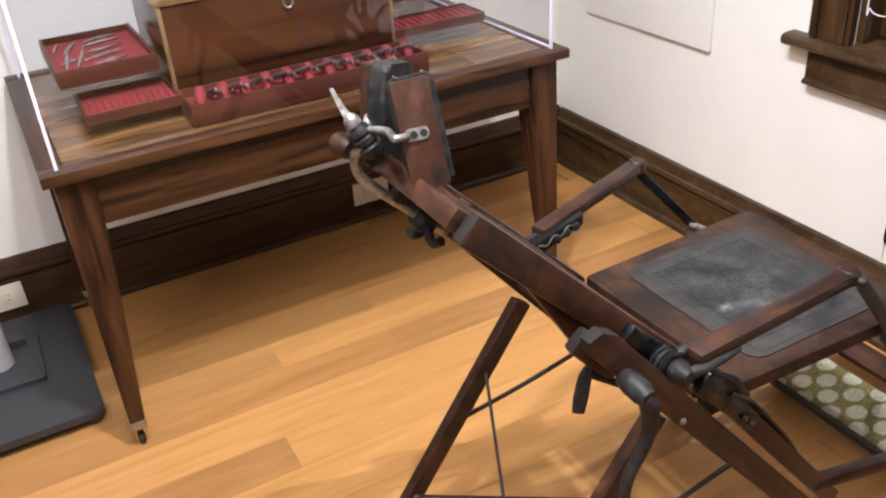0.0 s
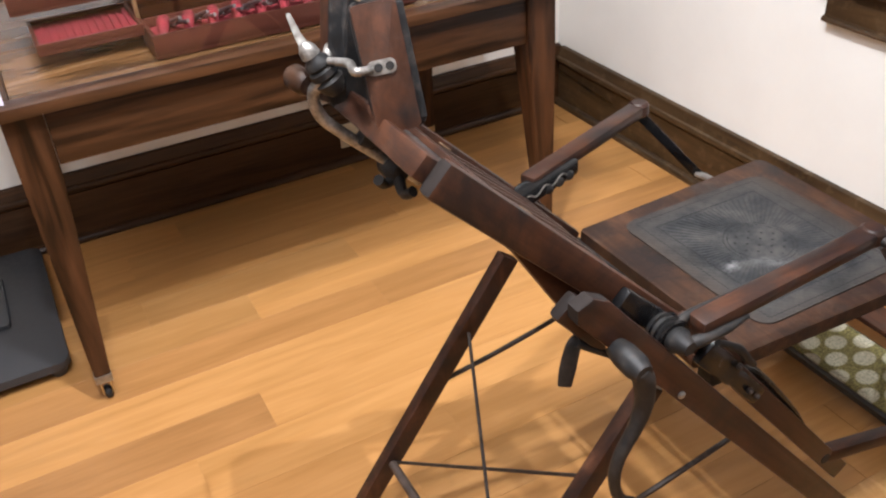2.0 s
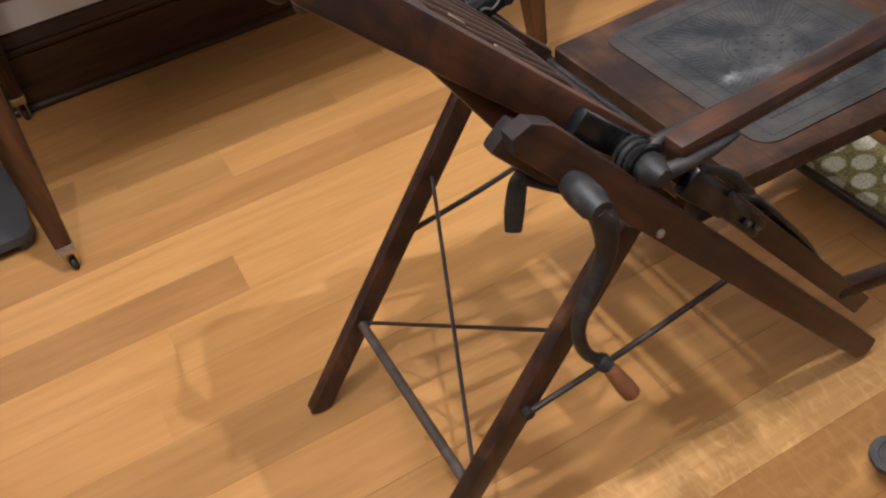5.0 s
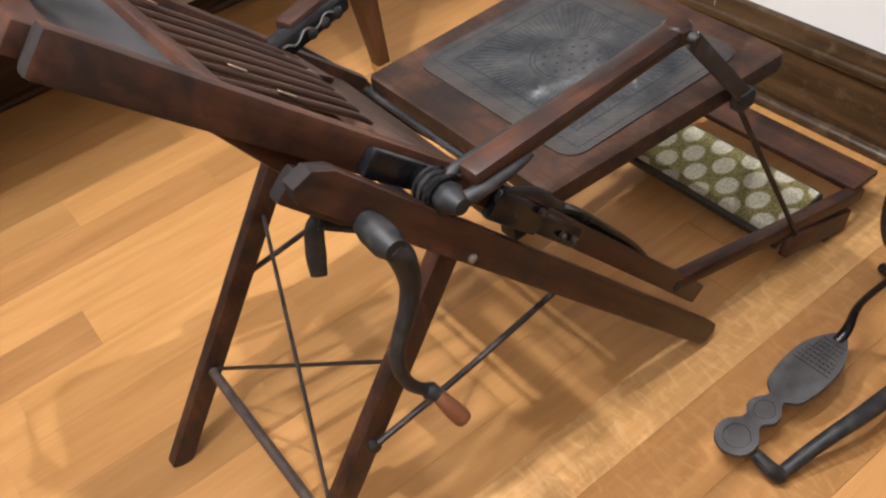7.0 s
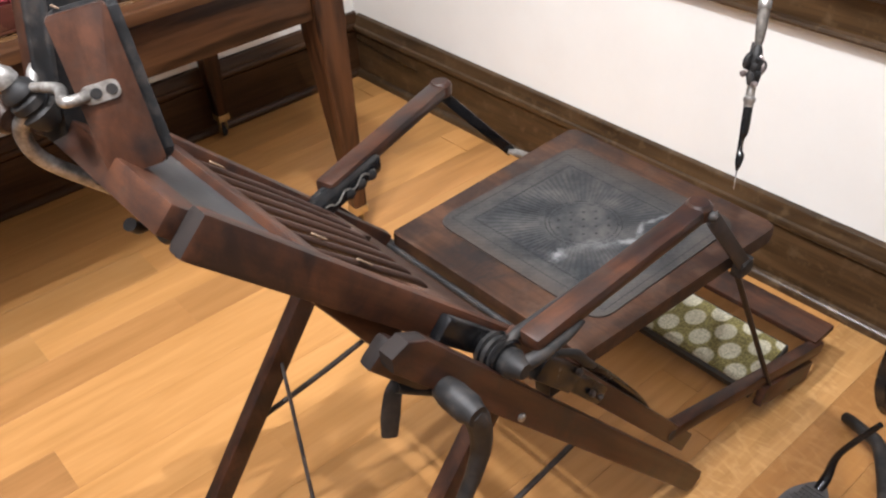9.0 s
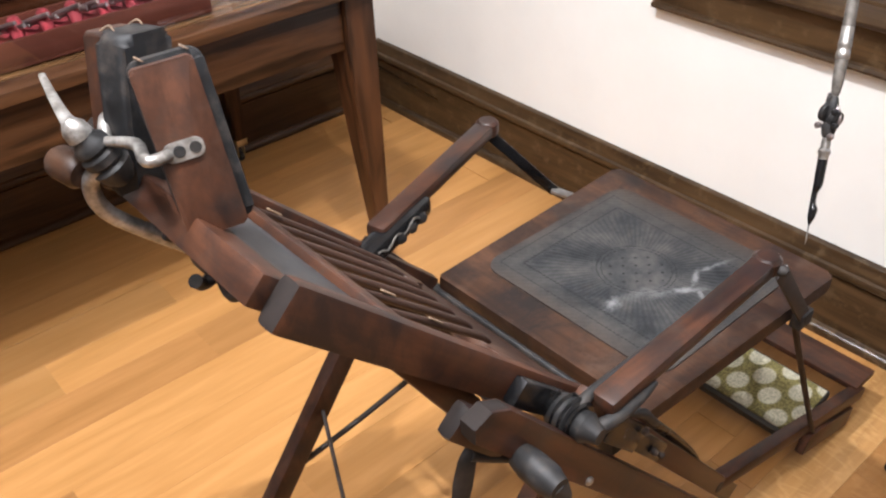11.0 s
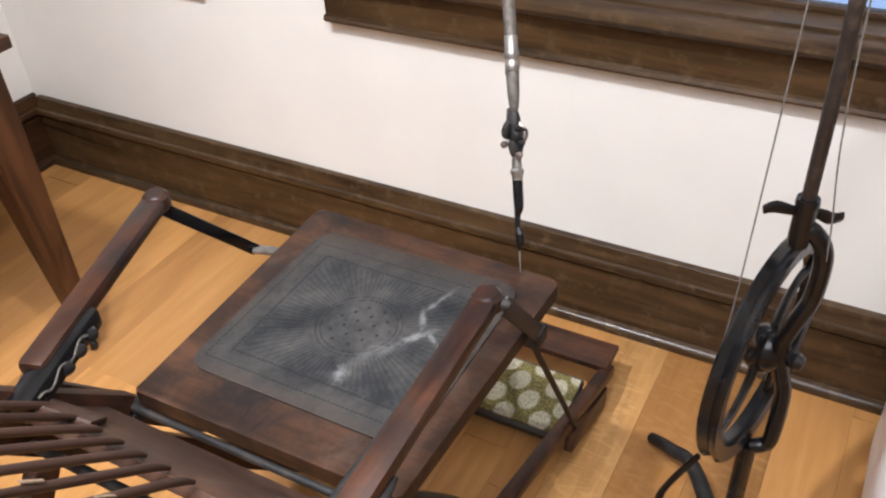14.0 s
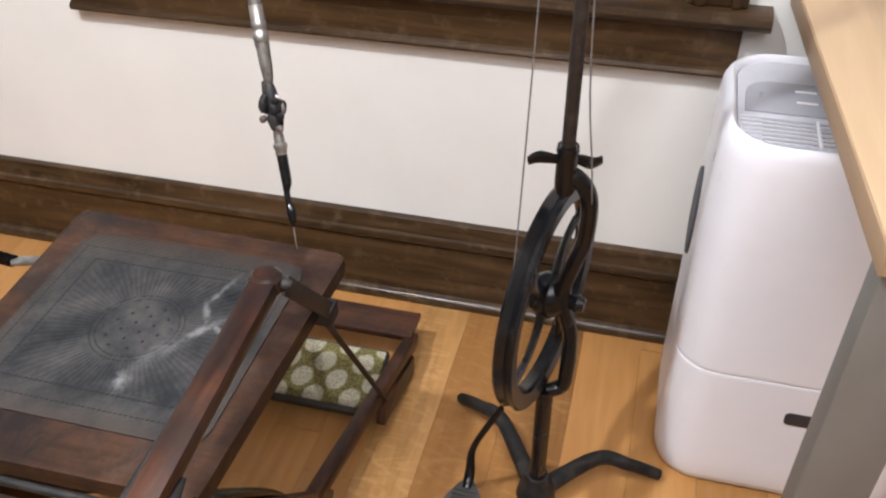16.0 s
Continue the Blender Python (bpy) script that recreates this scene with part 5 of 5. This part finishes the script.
# ---- dehumidifier under the display table ----
def dehumidifier():
    e = thing("dehumidifier", (-0.20, -2.58, 0), "white plastic dehumidifier with grey top controls and vent", "dehumidifier")
    x0, x1, y0, y1 = -0.365, -0.055, -2.800, -2.368
    out = rounded(x0, x1, y0, y1, 0.075, 10)
    cx, cy = (x0 + x1) / 2, (y0 + y1) / 2

    def shell(levels, cap_low, cap_high):
        bm = bmesh.new()
        rings = [[bm.verts.new((cx + (x - cx) * s, cy + (y - cy) * s, z)) for x, y in out] for z, s in levels]
        n = len(out)
        for r, q in zip(rings, rings[1:]):
            for k in range(n):
                bm.faces.new((r[k], r[(k + 1) % n], q[(k + 1) % n], q[k]))
        if cap_low:
            bm.faces.new(rings[0][::-1])
        if cap_high:
            bm.faces.new(rings[-1])
        return bm

    part("water_tank", shell([(0.002, 0.93), (0.008, 0.965), (0.025, 0.99), (0.06, 1.0), (0.070, 1.0), (0.277, 1.0), (0.2825, 1.0), (0.285, 0.994)], True, True), WHITE_PLASTIC, e, "white lower tank with a dark finger recess", 50)
    part("body", shell([(0.286, 0.994), (0.2885, 1.0), (0.294, 1.0), (0.54, 0.9985), (0.55, 0.998), (0.665, 0.992), (0.694, 0.980), (0.708, 0.955), (0.712, 0.922), (0.708, 0.900), (0.698, 0.895)], True, True), WHITE_PLASTIC, e, "", 50)
    deck = part("top_deck", shell([(0.6985, 0.890), (0.702, 0.886)], True, True), GREY_PLASTIC, e, "grey recessed top deck")
    panel = [(-0.245, -2.76), (-0.150, -2.76), (-0.150, -2.440)] + [(-0.190 + 0.040 * math.cos(g), -2.440 + 0.036 * math.sin(g)) for g in (math.pi * k / 16 for k in range(1, 9))] + [(-0.245, -2.402)]
    part("control_panel", slab(panel, 0.003, Matrix.Translation((0, 0, 0.7025)), 0.001), plain("control_grey", (0.36, 0.37, 0.41), 0.3, vary=0.04, relief=0), deck, "darker grey control panel")
    for k in range(4):
        for x in (-0.178, -0.212):
            part("button", box(x, x + 0.005, -2.505 - 0.06 * k, -2.475 - 0.06 * k, 0.7057, 0.7066, 0), BOARD, deck)
    # Flat dark plate on the deck paints the shade between the slats.
    part("vent_shade_plate", box(-0.330, -0.262, -2.745, -2.425, 0.7022, 0.7030, 0), SLOT, deck, "flat dark plate for the shade inside the vent")
    for k in range(7):
        x = -0.334 + k * 0.0112
        y_end = -2.395 - (0.030, 0.014, 0.006, 0.002, 0, 0, 0)[k]
        part("vent_slat", box(x, x + 0.0044, -2.745, y_end, 0.7034, 0.7070, 0.0008), GREY_PLASTIC, deck)
    for y in (-2.50, -2.66):
        part("vent_bar", box(-0.334, -0.262, y - 0.002, y + 0.002, 0.7032, 0.7079, 0.0005), WHITE_PLASTIC, deck)
    # Dark plate on the tank's face stands for the shaded hollow of the recess.
    part("recess_shade_plate", slab(rounded(-0.030, 0.030, -0.014, 0.014, 0.008), 0.003, Matrix.Translation((x0 - 0.0015, -2.592, 0.210)) @ Matrix.Rotation(radians(90), 4, "Z") @ Matrix.Rotation(radians(90), 4, "X"), 0.001), DARK_PLASTIC, e)
    part("side_handle", slab([(0.045 * math.cos(a), 0.085 * math.sin(a)) for a in (math.tau * k / 28 for k in range(28))], 0.006, Matrix.Translation((-0.185, y1 - 0.002, 0.475)) @ Matrix.Rotation(radians(-90), 4, "X"), 0.002), SLOT, e, "grey oval side grip")


dehumidifier()


def display_table():
    t = thing("display_table", (-0.30, -2.95, 0), "maple-topped display table on grey metal legs", "table")
    turn = Matrix.Translation((-0.678, -2.512, 0)) @ Matrix.Rotation(radians(4.1), 4, "Z")
    part("tabletop", box(0.003, 0.690, -0.93, -0.003, 0.766, 0.800, 0.002, turn), MAPLE, t, "pale maple laminate top")
    part("edge_band", box(0.0, 0.690, -0.0028, 0.0, 0.766, 0.7995, 0.001, turn), MAPLE_SHADE, t)
    part("edge_band", box(0.0, 0.0028, -0.93, -0.0030, 0.766, 0.7995, 0.001, turn), MAPLE_SHADE, t)
    for x, near in ((0.014, -0.098), (0.635, -0.22)):
        for y in (near, -0.91):
            part("leg", box(x, x + 0.04, y, y + 0.088, 0.0, 0.7655, 0.003, turn), GREY_POST, t, "flat grey metal leg")


display_table()


# ---- housings assumed at the spots, two of them added wall fill ----
for at, target, watts, radius, cone in LAMPS:
    lamp = thing("assumed_housing", at, "assumed small white housing at a spot or added wall fill", "lamp", "ceiling spots")
    p = Vector(at)
    part("housing", lathe(p + Vector((0, 0, 0.02)), p + Vector((0, 0, 0.09)), [(0, 0.050), (0.05, 0.052), (0.9, 0.05), (1, 0.03)], 18), BOARD, lamp)


# ---- floor planks ----
# seams between the boards that lie in view, from the table to the drill; their tones where they stand out
SEAMS = [-0.425, -0.548, -0.672, -0.797, -0.942, -1.069, -1.210, -1.355, -1.497, -1.647, -1.742, -1.838, -1.949, -2.078, -2.205, -2.330]


def floor_planks():
    gap = 0.0004
    rng = random.Random(7)
    cache = {}
    tones = {3: OAK_MID, 13: OAK_FLECK, 12: OAK_PALE, 14: OAK_FLECK}
    ends = {4: [-3.1, -0.62, WX], 5: [-3.4, -2.30, -1.49, -0.25, WX], 3: [-3.0, -1.08, WX], 9: [-3.2, -1.70, -0.55, WX], 12: [-3.0, -1.45, WX], 13: [-3.3, -1.62, -0.33, WX], 14: [-3.5, -0.93, WX]}
    seams = [SEAMS[0] + 0.123 * k for k in range(4, 0, -1)] + SEAMS + [SEAMS[-1] - 0.125 * k for k in range(1, 26)]

    def plank_mesh(length, wide, mat):
        key = (round(length, 2), round(wide, 4), mat.name)
        if key not in cache:
            bm = box(-key[0] / 2, key[0] / 2, -wide / 2 + gap / 2, wide / 2 - gap / 2, -0.012, 0.0, 0)
            top = [e for e in bm.edges if all(v.co.z > -0.001 for v in e.verts)]
            bmesh.ops.bevel(bm, geom=top, offset=0.0003, segments=1, affect="EDGES")
            me = bpy.data.meshes.new("plank")
            bm.to_mesh(me)
            bm.free()
            me.materials.append(mat)
            cache[key] = me
        return cache[key]

    for row, (y1, y0) in enumerate(zip(seams, seams[1:])):
        k = row - 3
        cuts, x = [], X0 - rng.random() * 0.8
        while x < WX:
            x += rng.choice((0.6, 0.8, 0.95, 1.1, 1.3, 1.5))
            cuts.append(min(x, WX))
        a = X0
        for c in ends.get(k, cuts):
            if c - a > 0.05:
                mat = OAK_DARK if k == 5 and abs(c + 1.49) < 0.01 else tones.get(k, OAK_FLOOR)
                ob = new("plank", plank_mesh(c - a - gap, y1 - y0, mat))
                ob.location = ((a + c) / 2, (y0 + y1) / 2, 0)
                ob.parent = floor
            a = max(a, c)


floor_planks()
